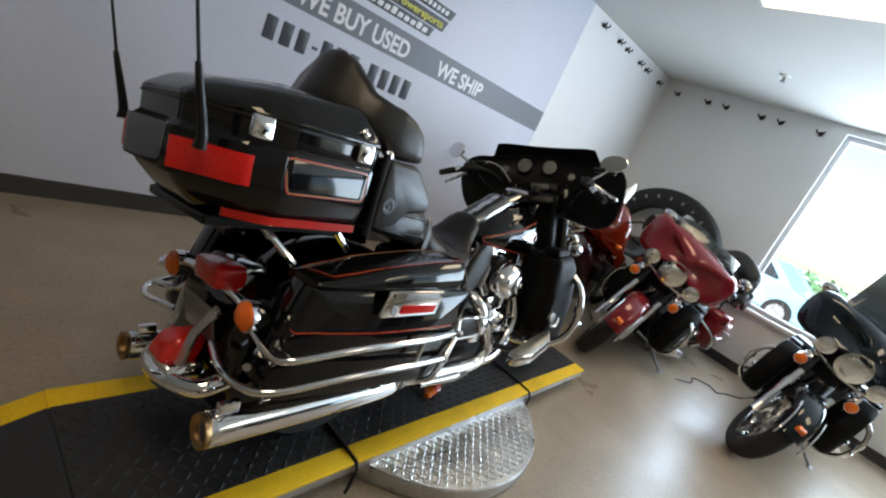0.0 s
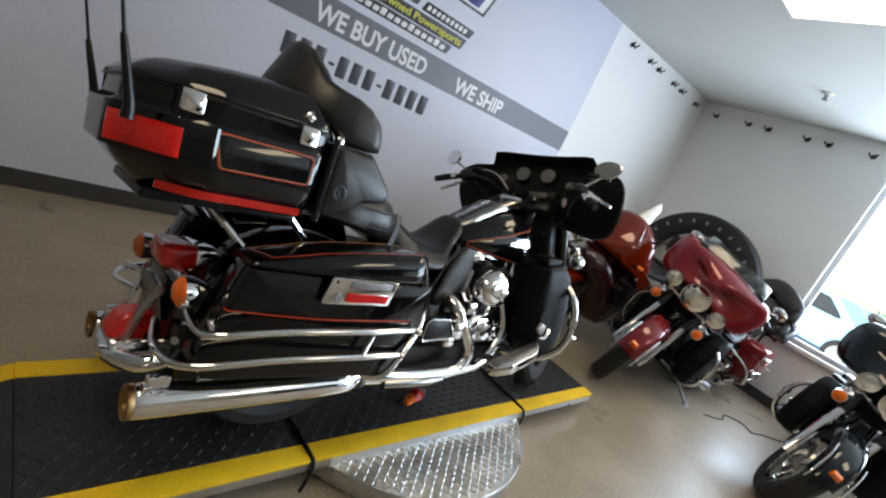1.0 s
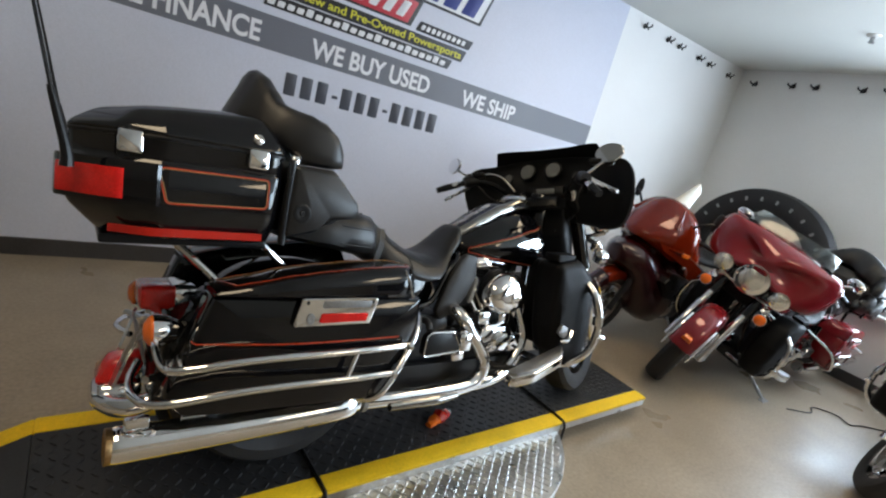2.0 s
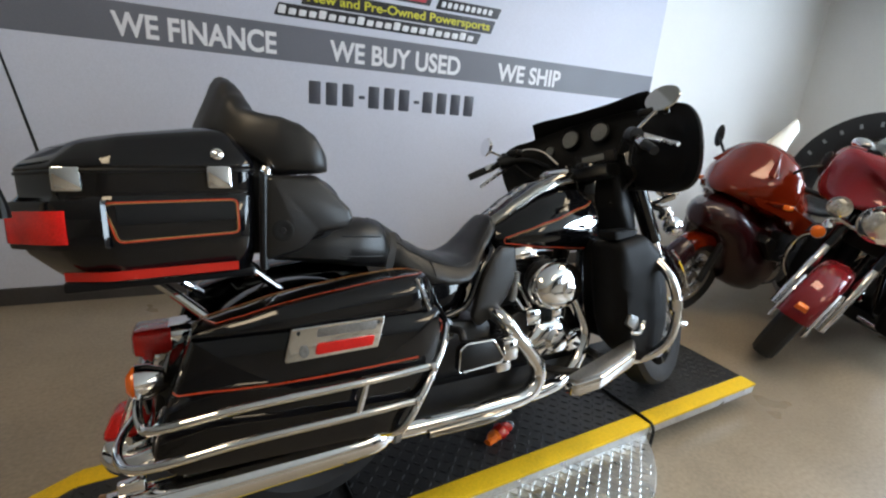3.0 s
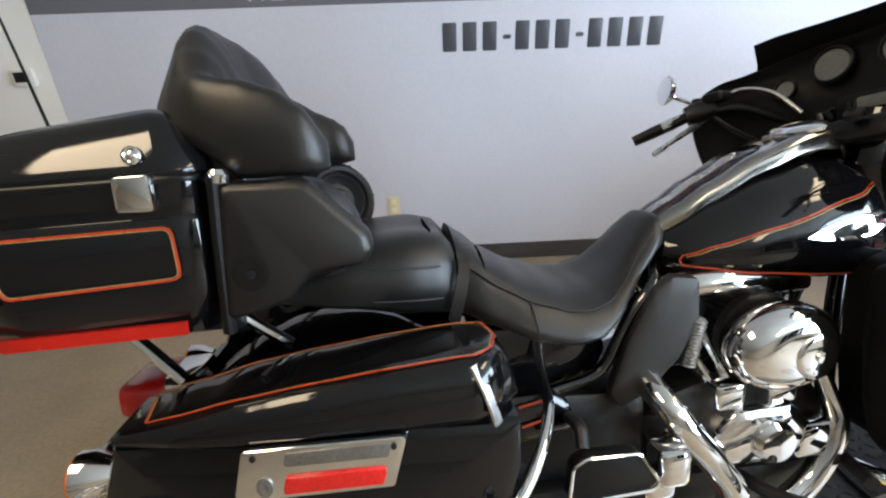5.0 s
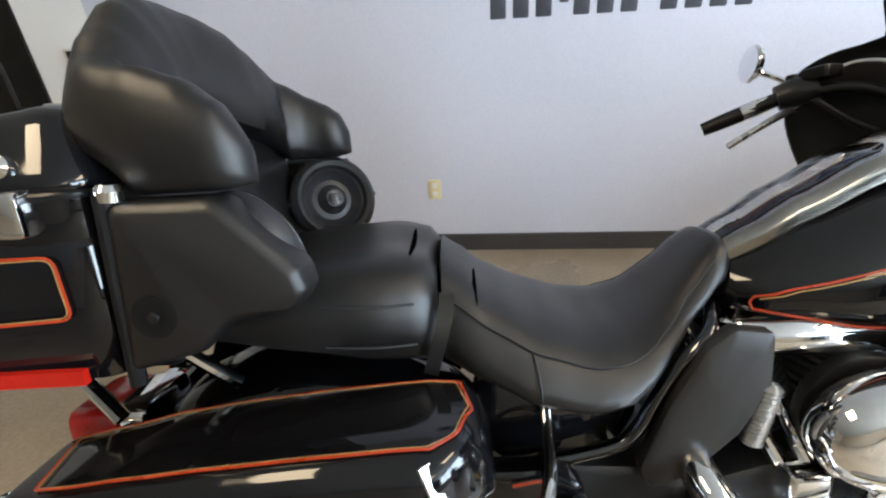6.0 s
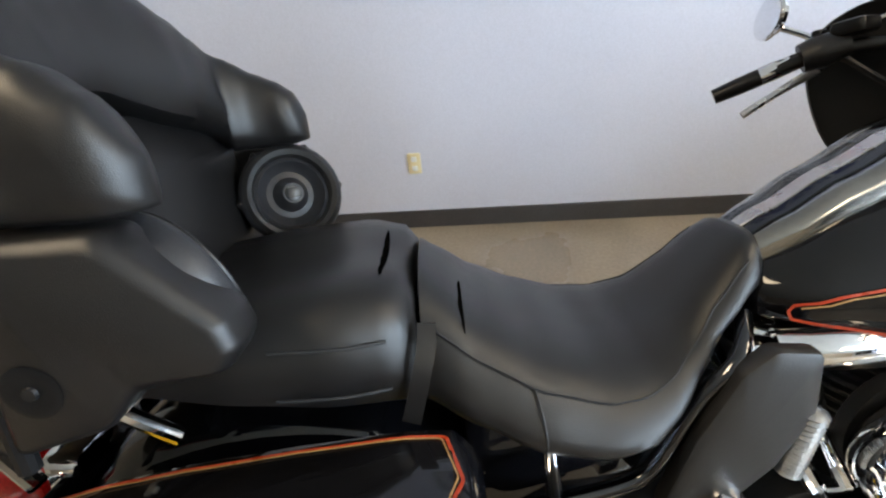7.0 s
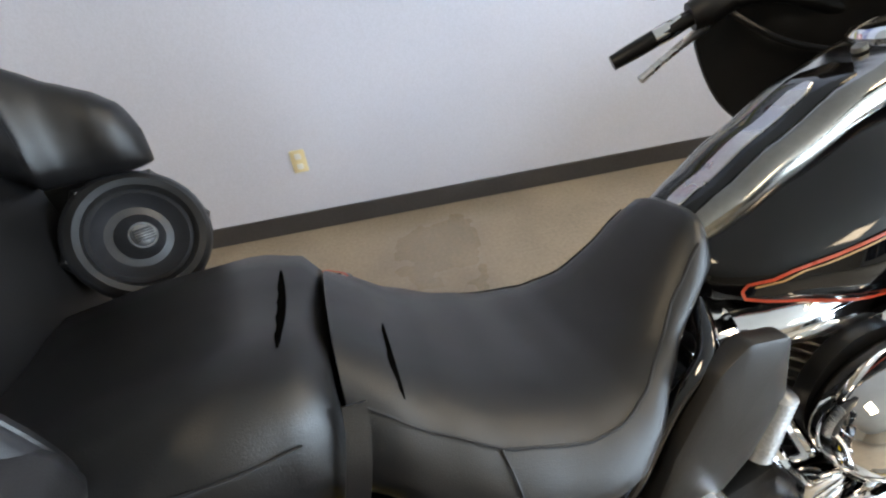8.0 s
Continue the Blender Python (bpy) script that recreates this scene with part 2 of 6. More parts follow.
def slab(pts, lo, hi, bevel=0.006, place=lambda a, b, h: V((a, h, b)), dome=0.0):
    """A plate with a rounded rim, from a flat outline (a, b), between two levels of its own thickness axis."""
    c = sum((V(p) for p in pts), V((0, 0))) / len(pts)
    s = 1 if hi > lo else -1

    def ring(inset, h):
        out = []
        for p in pts:
            q = V(p)
            d = (c - q)
            out.append(place(*(q + d.normalized() * min(inset, d.length * 0.9)), h))
        return out
    rings = [ring(bevel, lo), ring(bevel * 0.3, lo + s * bevel * 0.3), ring(0, lo + s * bevel), ring(0, hi - s * bevel), ring(bevel * 0.3, hi - s * bevel * 0.3), ring(bevel, hi)]
    if dome:
        for k in (0.25, 0.5, 0.75):
            rings.append([place(*(V(p) + (c - V(p)) * k), hi + s * dome * (1 - (1 - k) ** 2)) for p in pts])
    return loft(rings)


def rbox(x0, x1, y0, y1, z0, z1, b=0.005):
    pts = round_poly([(x0, y0), (x1, y0), (x1, y1), (x0, y1)], b * 1.5, 3)
    return slab(pts, z0, z1, b, place=lambda a, c, h: V((a, c, h)))


def plain_box(x0, x1, y0, y1, z0, z1):
    bm = bmesh.new()
    bmesh.ops.create_cube(bm, size=1)
    for v in bm.verts:
        v.co = V(((x0 + x1) / 2 + v.co.x * (x1 - x0), (y0 + y1) / 2 + v.co.y * (y1 - y0), (z0 + z1) / 2 + v.co.z * (z1 - z0)))
    return bm


def ribbon(points, width, normal, lift=0.0012, closed=False, thick=0.001):
    """A thin flat stripe along a line on a surface; normal is one vector or one per point."""
    p = [V(q) for q in points]
    n = len(p)
    nn = [V(q).normalized() for q in normal] if isinstance(normal, list) else [V(normal).normalized()] * n
    rings = []
    for i in range(n):
        a = p[i - 1] if closed or i else p[i]
        b = p[(i + 1) % n] if closed or i < n - 1 else p[i]
        d = (b - a).normalized()
        s = d.cross(nn[i]).normalized() * width / 2
        q = p[i] + nn[i] * lift
        rings.append([q - s, q + s, q + s + nn[i] * thick, q - s + nn[i] * thick])
    if closed:
        rings.append(rings[0])
    return loft(rings, cap=not closed)


def merge(*bms):
    """Several shapes of one piece, joined into one mesh."""
    out = bmesh.new()
    for bm in bms:
        me = bpy.data.meshes.new("joined")
        bm.to_mesh(me)
        bm.free()
        out.from_mesh(me)
        bpy.data.meshes.remove(me)
    return out


def mix(table, x):
    """Reads a table of (x, value) pairs, with soft steps between."""
    if x <= table[0][0]:
        return table[0][1]
    for (a, p), (b, q) in zip(table, table[1:]):
        if x <= b:
            t = (x - a) / (b - a)
            t = t * t * (3 - 2 * t) * 0.4 + t * 0.6
            return p + (q - p) * t
    return table[-1][1]


# ---------------------------------------------------------------- the room
NORTH, EAST, SOUTH, WEST, CEIL = 3.106, 6.56, -7.0, -6.0, 2.778
DOOR = (-2.05, -0.98, 2.2)
WIN = (-6.7, 1.10, 0.70, 2.70)


def wall(name, label, boxes, paint=None):
    bm = merge(*[plain_box(*b) for b in boxes])
    return tagged(part(name, bm, paint or WALLPAINT), label, "wall", kind="structure")


wall("wall_north", "white painted wall with a glazed door opening", [
    (DOOR[1], EAST + 0.2, NORTH, NORTH + 0.18, 0, CEIL), (WEST - 0.2, DOOR[0], NORTH, NORTH + 0.18, 0, CEIL),
    (DOOR[0], DOOR[1], NORTH, NORTH + 0.18, DOOR[2], CEIL)])
wall("wall_east", "white painted wall with a wide shop window", [
    (EAST, EAST + 0.2, WIN[1], NORTH, 0, CEIL), (EAST, EAST + 0.2, SOUTH, WIN[0], 0, CEIL),
    (EAST, EAST + 0.2, WIN[0], WIN[1], 0, WIN[2]), (EAST, EAST + 0.2, WIN[0], WIN[1], WIN[3], CEIL)])
# two unseen walls, added to close the room and warm the reflections
wall("wall_south", "unseen tan wall, coloured to throw back warm light", [(WEST - 0.2, EAST + 0.2, SOUTH - 0.2, SOUTH, 0, CEIL)], BACKWALL)
wall("wall_west", "unseen tan wall, coloured to throw back warm light", [(WEST - 0.2, WEST, SOUTH, NORTH, 0, CEIL)], BACKWALL)
tagged(part("floor", plain_box(WEST - 0.2, EAST + 0.2, SOUTH - 0.2, NORTH + 0.18, -0.12, 0), CONCRETE), "sealed grey-brown concrete floor with scuffs and sheen", "floor", kind="structure")
tagged(part("ceiling", plain_box(WEST - 0.2, EAST + 0.2, SOUTH - 0.2, NORTH + 0.18, CEIL, CEIL + 0.12), CEILPAINT), "plain pale grey-green painted ceiling", "ceiling", kind="structure")
tagged(part("baseboard", merge(rbox(DOOR[1] + 0.06, EAST - 0.014, NORTH - 0.012, NORTH + 0.001, 0.0, 0.105, 0.003),
                               rbox(EAST - 0.012, EAST + 0.001, WIN[0], NORTH - 0.002, 0.0, 0.105, 0.003)), BASEB),
       "dark brown vinyl baseboard along the walls", "baseboard", kind="structure")

# the printed film on the wall, with its band and print
film = tagged(part("wall_film", plain_box(-0.55, 4.48, NORTH - 0.003, NORTH, 0.107, CEIL - 0.001), FILM),
              "pale grey-blue printed film covering the wall", "wall covering", kind="structure")
SAG = radians(-0.79)   # the print was hung a little out of level


def hung(x, z, level):
    """A place on the film for print that falls slightly to the east."""
    return Matrix.Translation((x, NORTH - level, z + (4.48 - x) * math.tan(-SAG))) @ Matrix.Rotation(-SAG, 4, "Y")


part("band", plain_box(-5.03, -0.004, 0.0031 - 0.005, 0.0, 0.0, 0.206), BAND, film, "dark grey printed band", move=hung(4.48, 1.468, 0.0031))


def lettering(words, x0, x1, z0, z1, material, bold=0.012):
    cu = bpy.data.curves.new("lettering", "FONT")
    cu.body, cu.size, cu.offset, cu.extrude = words, 1.0, bold, 0.004
    cu.materials.append(material)
    ob = new("lettering", cu)
    bpy.context.view_layer.update()
    w = ob.dimensions.x
    sx, sz = (x1 - x0) / w, (z1 - z0) / 0.73
    ob.matrix_basis = hung(x0, z0, 0.0065) @ Matrix.Translation((-ob.bound_box[0][0] * sx, 0, 0)) @ Euler((radians(90), 0, 0)).to_matrix().to_4x4() @ Matrix.Diagonal((sx, sz, 0.2, 1))
    ob.parent = film
    return tagged(ob, "printed wording")


# heights are those at the film's east edge
lettering("WE FINANCE", 0.561, 1.412, 1.504, 1.628, INKWHITE, 0.026)
lettering("WE BUY USED", 1.735, 2.658, 1.503, 1.626, INKWHITE, 0.026)
lettering("WE SHIP", 2.965, 3.53, 1.500, 1.622, INKWHITE, 0.026)
lettering("New and Pre-Owned Powersports", 1.60, 2.865, 1.825, 1.878, INKYELLOW, 0.02)


def print_bar(x0, x1, z0, z1, material, slant=0.0, depth=0.001, level=0.0032):
    pts = [(0, 0), (x1 - x0, 0), (x1 - x0 + slant, z1 - z0), (slant, z1 - z0)]
    return part("print_bar", slab([V(p) for p in round_poly(pts, 0.008, 2)], 0, -depth, 0.0003), material, film, move=hung(x0, z0, level))


# the number under the band, as plain bars
x = 1.60
for group_of in (3, 3, 4):
    for k in range(group_of):
        print_bar(x, x + 0.076, 1.222, 1.366, INKDARK)
        x += 0.1085
    if group_of == 3 and x < 2.4:
        print_bar(x + 0.002, x + 0.046, 1.278, 1.300, INKDARK)
        x += 0.068
# address line, place plate, emblem
print_bar(1.40, 2.775, 1.722, 1.795, INKBLACK, 0.03)
for k in range(22):
    print_bar(1.422 + k * 0.0605, 1.422 + k * 0.0605 + 0.044, 1.736, 1.736 + (0.036 if k % 4 else 0.048), INKWHITE, 0.01, level=0.0045)
print_bar(1.56, 2.88, 1.803, 1.89, INKBLACK, 0.03, level=0.0031)
print_bar(2.44, 2.92, 1.905, 1.975, INKBLACK, 0.03)
for k in range(9):
    print_bar(2.48 + k * 0.045, 2.51 + k * 0.045, 1.922, 1.958, INKWHITE, 0.01, level=0.0045)
print_bar(1.66, 2.40, 1.915, 2.10, INKBLACK, 0.06)
print_bar(1.69, 2.37, 1.93, 2.085, INKRED, 0.055, level=0.0045)
for k in range(6):
    print_bar(1.74 + k * 0.105, 1.80 + k * 0.105, 1.955, 2.065, INKWHITE, 0.05, level=0.0058)
print_bar(1.46, 2.97, 2.10, 2.37, INKBLACK, 0.08)
print_bar(1.48, 2.95, 2.118, 2.352, INKWHITE, 0.075, level=0.0045)
for k in range(4):
    print_bar(2.28 + k * 0.165, 2.40 + k * 0.165, 2.135, 2.335, INKBLUE, 0.07, level=0.0058)
for k in range(5):
    print_bar(1.52 + k * 0.145, 1.625 + k * 0.145, 2.135, 2.335, INKBLUE, 0.07, level=0.0058)


# window in the east wall
def glazing(name, label, x, y0, y1, z0, z1, bars, material):
    m = Matrix.Translation((x, y0, z0))
    w = thing(name, m, label, "window", kind="structure")
    ly, lz, f = y1 - y0, z1 - z0, 0.05
    for a, b, c, d in ((0, ly, 0, f), (0, ly, lz - f, lz), (0, f, f, lz - f), (ly - f, ly, f, lz - f)):
        part("window_frame", rbox(-0.03, 0.03, a, b, c, d, 0.004), material, w)
    for k in range(1, bars):
        q = ly * k / bars
        part("mullion", rbox(-0.03, 0.03, q - f / 2, q + f / 2, f, lz - f, 0.004), material, w)
    for k in range(bars):
        pane = part("pane", plain_box(-0.003, 0.003, f / 2 + ly * k / bars, ly * (k + 1) / bars - f / 2, f / 2, lz - f / 2), GLASS, w)
        pane.visible_shadow = False
    part("window_sill", rbox(-0.19, -0.032, -0.06, ly + 0.06, -0.035, 0.0, 0.006), WHITEPL, w, "white window sill")
    return w


glazing("window_1", "wide shop window with pale metal frame and white sill", EAST + 0.1, WIN[0], WIN[1], WIN[2], WIN[3], 5, FRAMEWHT)

door = thing("door_1", Matrix.Translation((DOOR[0], NORTH + 0.08, 0)), "glazed entrance door with a dark metal frame", "door", kind="structure")
dw = DOOR[1] - DOOR[0]
for a, b, c, d in ((0, 0.07, 0, DOOR[2]), (dw - 0.07, dw, 0, DOOR[2]), (0.07, dw - 0.07, DOOR[2] - 0.08, DOOR[2]), (0.07, dw - 0.07, 0, 0.16)):
    part("door_frame", rbox(a, b, -0.035, 0.035, c, d, 0.004), FRAMEBLK, door)
part("pane", plain_box(0.06, dw - 0.06, -0.004, 0.004, 0.15, DOOR[2] - 0.07), GLASS, door).visible_shadow = False
part("door_handle", tube([(0.13, -0.03, 0.95), (0.13, -0.08, 0.97), (0.13, -0.08, 1.25), (0.13, -0.03, 1.27)], 0.012), CHROME, door)

# small fixtures on wall and ceiling
outlet = thing("power_outlet", Matrix.Translation((1.258, NORTH - 0.004, 0.395)), "cream plastic power outlet on the grey wall", "outlet")
part("plate", slab([V(p) for p in round_poly([(-0.036, -0.058), (0.036, -0.058), (0.036, 0.058), (-0.036, 0.058)], 0.008, 3)], 0, -0.007, 0.002), CREAM, outlet)
for q in (-0.026, 0.026):
    part("socket", slab([V(p) for p in round_poly([(-0.016, q - 0.015), (0.016, q - 0.015), (0.016, q + 0.015), (-0.016, q + 0.015)], 0.007, 3)], -0.0065, -0.009, 0.001), WHITEPL, outlet)

stat = thing("thermostat", Matrix.Translation((-0.70, NORTH, 1.235)), "small white thermostat with a dark display", "thermostat")
part("case", slab([V(p) for p in round_poly([(-0.06, -0.045), (0.06, -0.045), (0.06, 0.045), (-0.06, 0.045)], 0.008, 3)], 0, -0.022, 0.003), WHITEPL, stat)
part("display", slab([V(p) for p in round_poly([(-0.042, -0.022), (0.03, -0.022), (0.03, 0.03), (-0.042, 0.03)], 0.003, 2)], -0.0215, -0.024, 0.0008), DARKMETAL, stat)


def hook():
    h = thing("wall_hook", Matrix(), "small black two-pronged hook high on the white wall", "hook", "hooks below the ceiling")
    part("base_plate", lathe([(0.004, 0), (0.024, 0), (0.024, 0.006), (0.016, 0.01), (0.003, 0.01)], 12, axis((0, 0, 0), (0, -1, 0))), SATIN, h)
    for s in (-1, 1):
        part("prong", tube([(0, -0.006, 0), (s * 0.015, -0.03, -0.006), (s * 0.032, -0.05, 0.004), (s * 0.036, -0.055, 0.022)], 0.0075, 8), SATIN, h)
    part("prong", tube([(0, -0.006, 0), (0, -0.04, -0.014), (0, -0.055, -0.034)], 0.007, 8), SATIN, h)
    return h


first_hook = hook()
first_hook.matrix_basis = Matrix.Translation((4.75, NORTH, 2.686))
for q, h in ((5.124, 2.676), (5.323, 2.668), (5.687, 2.660), (5.891, 2.652), (6.292, 2.644)):
    copy_thing(first_hook, Matrix.Translation((q, NORTH, h)))
for q in (2.91, 2.515, 2.295, 1.893, 1.69, 1.305):
    copy_thing(first_hook, Matrix.Translation((EAST, q, 2.63)) @ pose(0, 0, 0, 0, 0, -90))


def troffer(cx, cy):
    t = thing("ceiling_light", Matrix.Translation((cx, cy, CEIL)), "rectangular ceiling light panel, lit, with a white rim", "ceiling light", "ceiling light panels")
    w, l = 0.30, 0.61
    for a in ((-w - 0.02, w + 0.02, -l - 0.02, -l), (-w - 0.02, w + 0.02, l, l + 0.02), (-w - 0.02, -w, -l, l), (w, w + 0.02, -l, l)):
        part("frame", plain_box(a[0], a[1], a[2], a[3], -0.014, 0.0), WHITEPL, t)
    part("diffuser", plain_box(-w, w, -l, l, -0.010, -0.004), TROFFER, t)
    return t


lamp = troffer(3.72, 0.835)
# the last panel is out of view, added to help light the room
for cx, cy in ((0.35, 0.45), (3.72, -2.2)):
    copy_thing(lamp, Matrix.Translation((cx, cy, CEIL)))

spr = thing("sprinkler_head", Matrix.Translation((5.42, 1.545, CEIL)), "small metal sprinkler head under the ceiling", "sprinkler")
part("collar", lathe([(0.004, 0), (0.05, 0), (0.045, -0.008), (0.02, -0.014), (0.004, -0.014)], 20), WHITEPL, spr)
part("stem", lathe([(0.003, -0.012), (0.013, -0.012), (0.013, -0.045), (0.022, -0.05), (0.022, -0.056), (0.003, -0.056)], 16), CAST, spr)


# ---------------------------------------------------------------- outside
tagged(part("ground", plain_box(-300, 300, -300, 300, -0.3, -0.125), ASPHALT), "pale concrete car park outside the windows", "ground", kind="structure")
tagged(part("verge", plain_box(48, 90, -60, 60, -0.124, -0.10), GRASS), "green grass verge beyond the car park", "grass", kind="stuff")


def shrub(x, y, r, seed):
    rnd = random.Random(seed)
    t = thing("shrub", Matrix.Translation((x, y, -0.12)), "leafy green shrub beside the car park", "shrub")
    part("trunk", tube([(0, 0, 0), (0.03, 0.02, r * 0.6), (0, 0.05, r)], [0.06, 0.05, 0.02], 8), BARK, t)
    verts, faces = [], []
    for _ in range(900):
        a, b = rnd.uniform(0, 6.283), rnd.uniform(-0.3, 1)
        q = V((math.cos(a) * math.sqrt(1 - b * b * 0.8), math.sin(a) * math.sqrt(1 - b * b * 0.8), b + 0.5)) * r * rnd.uniform(0.55, 1.05)
        u = V((rnd.gauss(0, 1), rnd.gauss(0, 1), rnd.gauss(0, 1))).normalized() * 0.11
        w = u.orthogonal().normalized() * 0.07
        k = len(verts)
        verts += [q - u, q + w, q + u, q - w]
        faces.append((k, k + 1, k + 2, k + 3))
    me = bpy.data.meshes.new("crown")
    me.from_pydata(verts, [], faces)
    me.materials.append(LEAF)
    ob = new("crown", me)
    ob.parent = t


shrub(17.5, 1.6, 0.9, 3)


def car(x, y, turn, paint):
    c = thing("parked_car", pose(x, y, -0.125, 0, 0, turn), "blue parked car seen through the shop window", "car")
    prof = [(-2.1, 0.45), (-2.05, 0.85), (-1.3, 0.95), (-0.7, 1.4), (0.6, 1.42), (1.2, 0.98), (2.0, 0.85), (2.15, 0.5), (2.1, 0.28), (-2.1, 0.28)]
    part("body", slab([V(p) for p in round_poly(prof, 0.12, 4)], -0.85, 0.85, 0.1), paint, c)
    for s in (-1, 1):
        part("side_window", slab([V(p) for p in round_poly([(-1.05, 0.98), (-0.62, 1.32), (0.55, 1.34), (0.98, 0.98)], 0.05, 3)], s * 0.84, s * 0.857, 0.004), DARKGLASS, c)
        for q in (-1.3, 1.35):
            wheel = part("wheel", lathe([(0.02, -0.1), (0.3, -0.1), (0.32, -0.06), (0.32, 0.06), (0.3, 0.1), (0.02, 0.1)], 24, axis((q, s * 0.78, 0.32), (0, 1, 0))), RUBBER, c)
            part("rim", lathe([(0.02, 0), (0.2, 0), (0.19, 0.03), (0.02, 0.02)], 20, axis((q, s * 0.875, 0.32), (0, s, 0))), ALU, wheel)
    return c


car(14.2, 2.7, 80, BLUECAR)
car(-3.6, 9.5, 10, BLUECAR)


# ---------------------------------------------------------------- ramp and turntable under the motorcycle
RAMP = pose(1.472, 0.826, 0.0, 0, 0, 6.1)
TOP, WIDE = 0.13, 0.61
BACK, MIDJ, FRONT = -0.755, 1.242, 2.02
turn = thing("turntable", Matrix.Translation((2.085, 1.258, 0.0)), "round turntable of bright aluminium tread plate on the floor", "turntable")
part("disc", lathe([(0.02, 0.0), (0.661, 0.0), (0.675, 0.01), (0.678, 0.07), (0.673, 0.078), (0.02, 0.078)], 96), DIAMOND, turn)


def lugs(inside, x0, x1, y0, y1, step, size, z):
    """Raised lozenges of a tread plate, crosswise in turn, as one joined mesh."""
    verts, faces = [], []
    nx, ny = int((x1 - x0) / step), int((y1 - y0) / step)
    for i in range(nx):
        for j in range(ny):
            px, py = x0 + (i + 0.5) * step, y0 + (j + 0.5) * step
            if not inside(px, py):
                continue
            a = radians(45 if (i + j) % 2 else -45)
            c, s = math.cos(a), math.sin(a)
            k = len(verts)
            for u, w, h in ((-size, 0, 0), (0, -size * 0.3, 0), (size, 0, 0), (0, size * 0.3, 0), (-size * 0.45, 0, size * 0.24), (size * 0.45, 0, size * 0.24)):
                verts.append((px + u * c - w * s, py + u * s + w * c, z + h))
            faces += [(k, k + 1, k + 5, k + 4), (k + 1, k + 2, k + 5), (k + 2, k + 3, k + 4, k + 5), (k + 3, k, k + 4)]
    me = bpy.data.meshes.new("tread_lugs")
    me.from_pydata(verts, [], faces)
    return me


def lug_part(parent, me, material):
    me.materials.append(material)
    ob = new("tread_lugs", me)
    ob.parent = parent
    return tagged(ob, kind="stuff")


lug_part(turn, lugs(lambda a, b: a * a + b * b < 0.655 ** 2, -0.68, 0.68, -0.68, -0.1, 0.025, 0.0165, 0.0781), DIAMOND)

ramp = thing("loading_ramp", RAMP, "black rubber-topped ramp with yellow edges under the motorcycle", "ramp")
E_Y = 0.075
for a, b in ((BACK, -0.006), (0.006, MIDJ - 0.006), (MIDJ + 0.006, FRONT)):
    deck = part("deck", rbox(a, b, E_Y, WIDE - E_Y, TOP - 0.045, TOP, 0.004), RUBMAT, ramp, "black ribbed rubber deck")
    part("yellow_edge", rbox(a, b, 0.0, E_Y, TOP - 0.012, TOP + 0.001, 0.003), YELLOW, ramp, "yellow painted edge")
    part("yellow_edge", rbox(a, b, WIDE - E_Y, WIDE, TOP - 0.012, TOP + 0.001, 0.003), YELLOW, ramp) if a == BACK else part("edge_strip", rbox(a, b, WIDE - E_Y, WIDE, TOP - 0.012, TOP + 0.001, 0.003), RUBMAT, ramp)
    part("side_rail", rbox(a, b, 0.004, E_Y - 0.004, TOP - 0.052, TOP - 0.0125, 0.003), DIAMOND, ramp, "aluminium side rail")
    part("side_rail", rbox(a, b, WIDE - E_Y + 0.004, WIDE - 0.004, TOP - 0.052, TOP - 0.0125, 0.003), DIAMOND, ramp)
lug_part(ramp, lugs(lambda a, b: True, BACK, FRONT, E_Y, WIDE - E_Y, 0.034, 0.016, TOP), RUBMAT)
# sloping rear end
LEN = 0.345
slope = math.asin(TOP / LEN) * 0.97
tail = Matrix.Translation((BACK, 0, TOP)) @ Euler((0, -slope, 0)).to_matrix().to_4x4()
for q0, q1, m, nm in ((E_Y, WIDE - E_Y, RUBMAT, "deck"), (0.0, E_Y, YELLOW, "yellow_edge"), (WIDE - E_Y, WIDE, YELLOW, "yellow_edge")):
    part(nm, rbox(-LEN, -0.002, q0, q1, -0.014, 0.0, 0.003), m, ramp, move=tail)
for q in (0.10, 0.52):
    for r in (-0.55, 1.7):
        part("foot", rbox(r - 0.03, r + 0.03, q - 0.03, q + 0.03, 0.0, TOP - 0.044, 0.004), CAST, ramp)
for q in (0.0, MIDJ):
    part("strap", tube([(q, WIDE - 0.02, TOP + 0.003), (q - 0.005, 0.3, TOP + 0.004), (q, 0.05, TOP + 0.005), (q + 0.002, -0.006, TOP - 0.01), (q - 0.01, -0.02, TOP - 0.06), (q - 0.03, -0.03, 0.03)], 0.0065, 8), SATIN, ramp, "black cord over the joint")


# ---------------------------------------------------------------- touring motorcycles
# local axes of a motorcycle: x ahead from the rear axle, y to its left, z up from the ground
def side(points, s):
    return [V((p[0], p[1] * s, p[2])) for p in points]


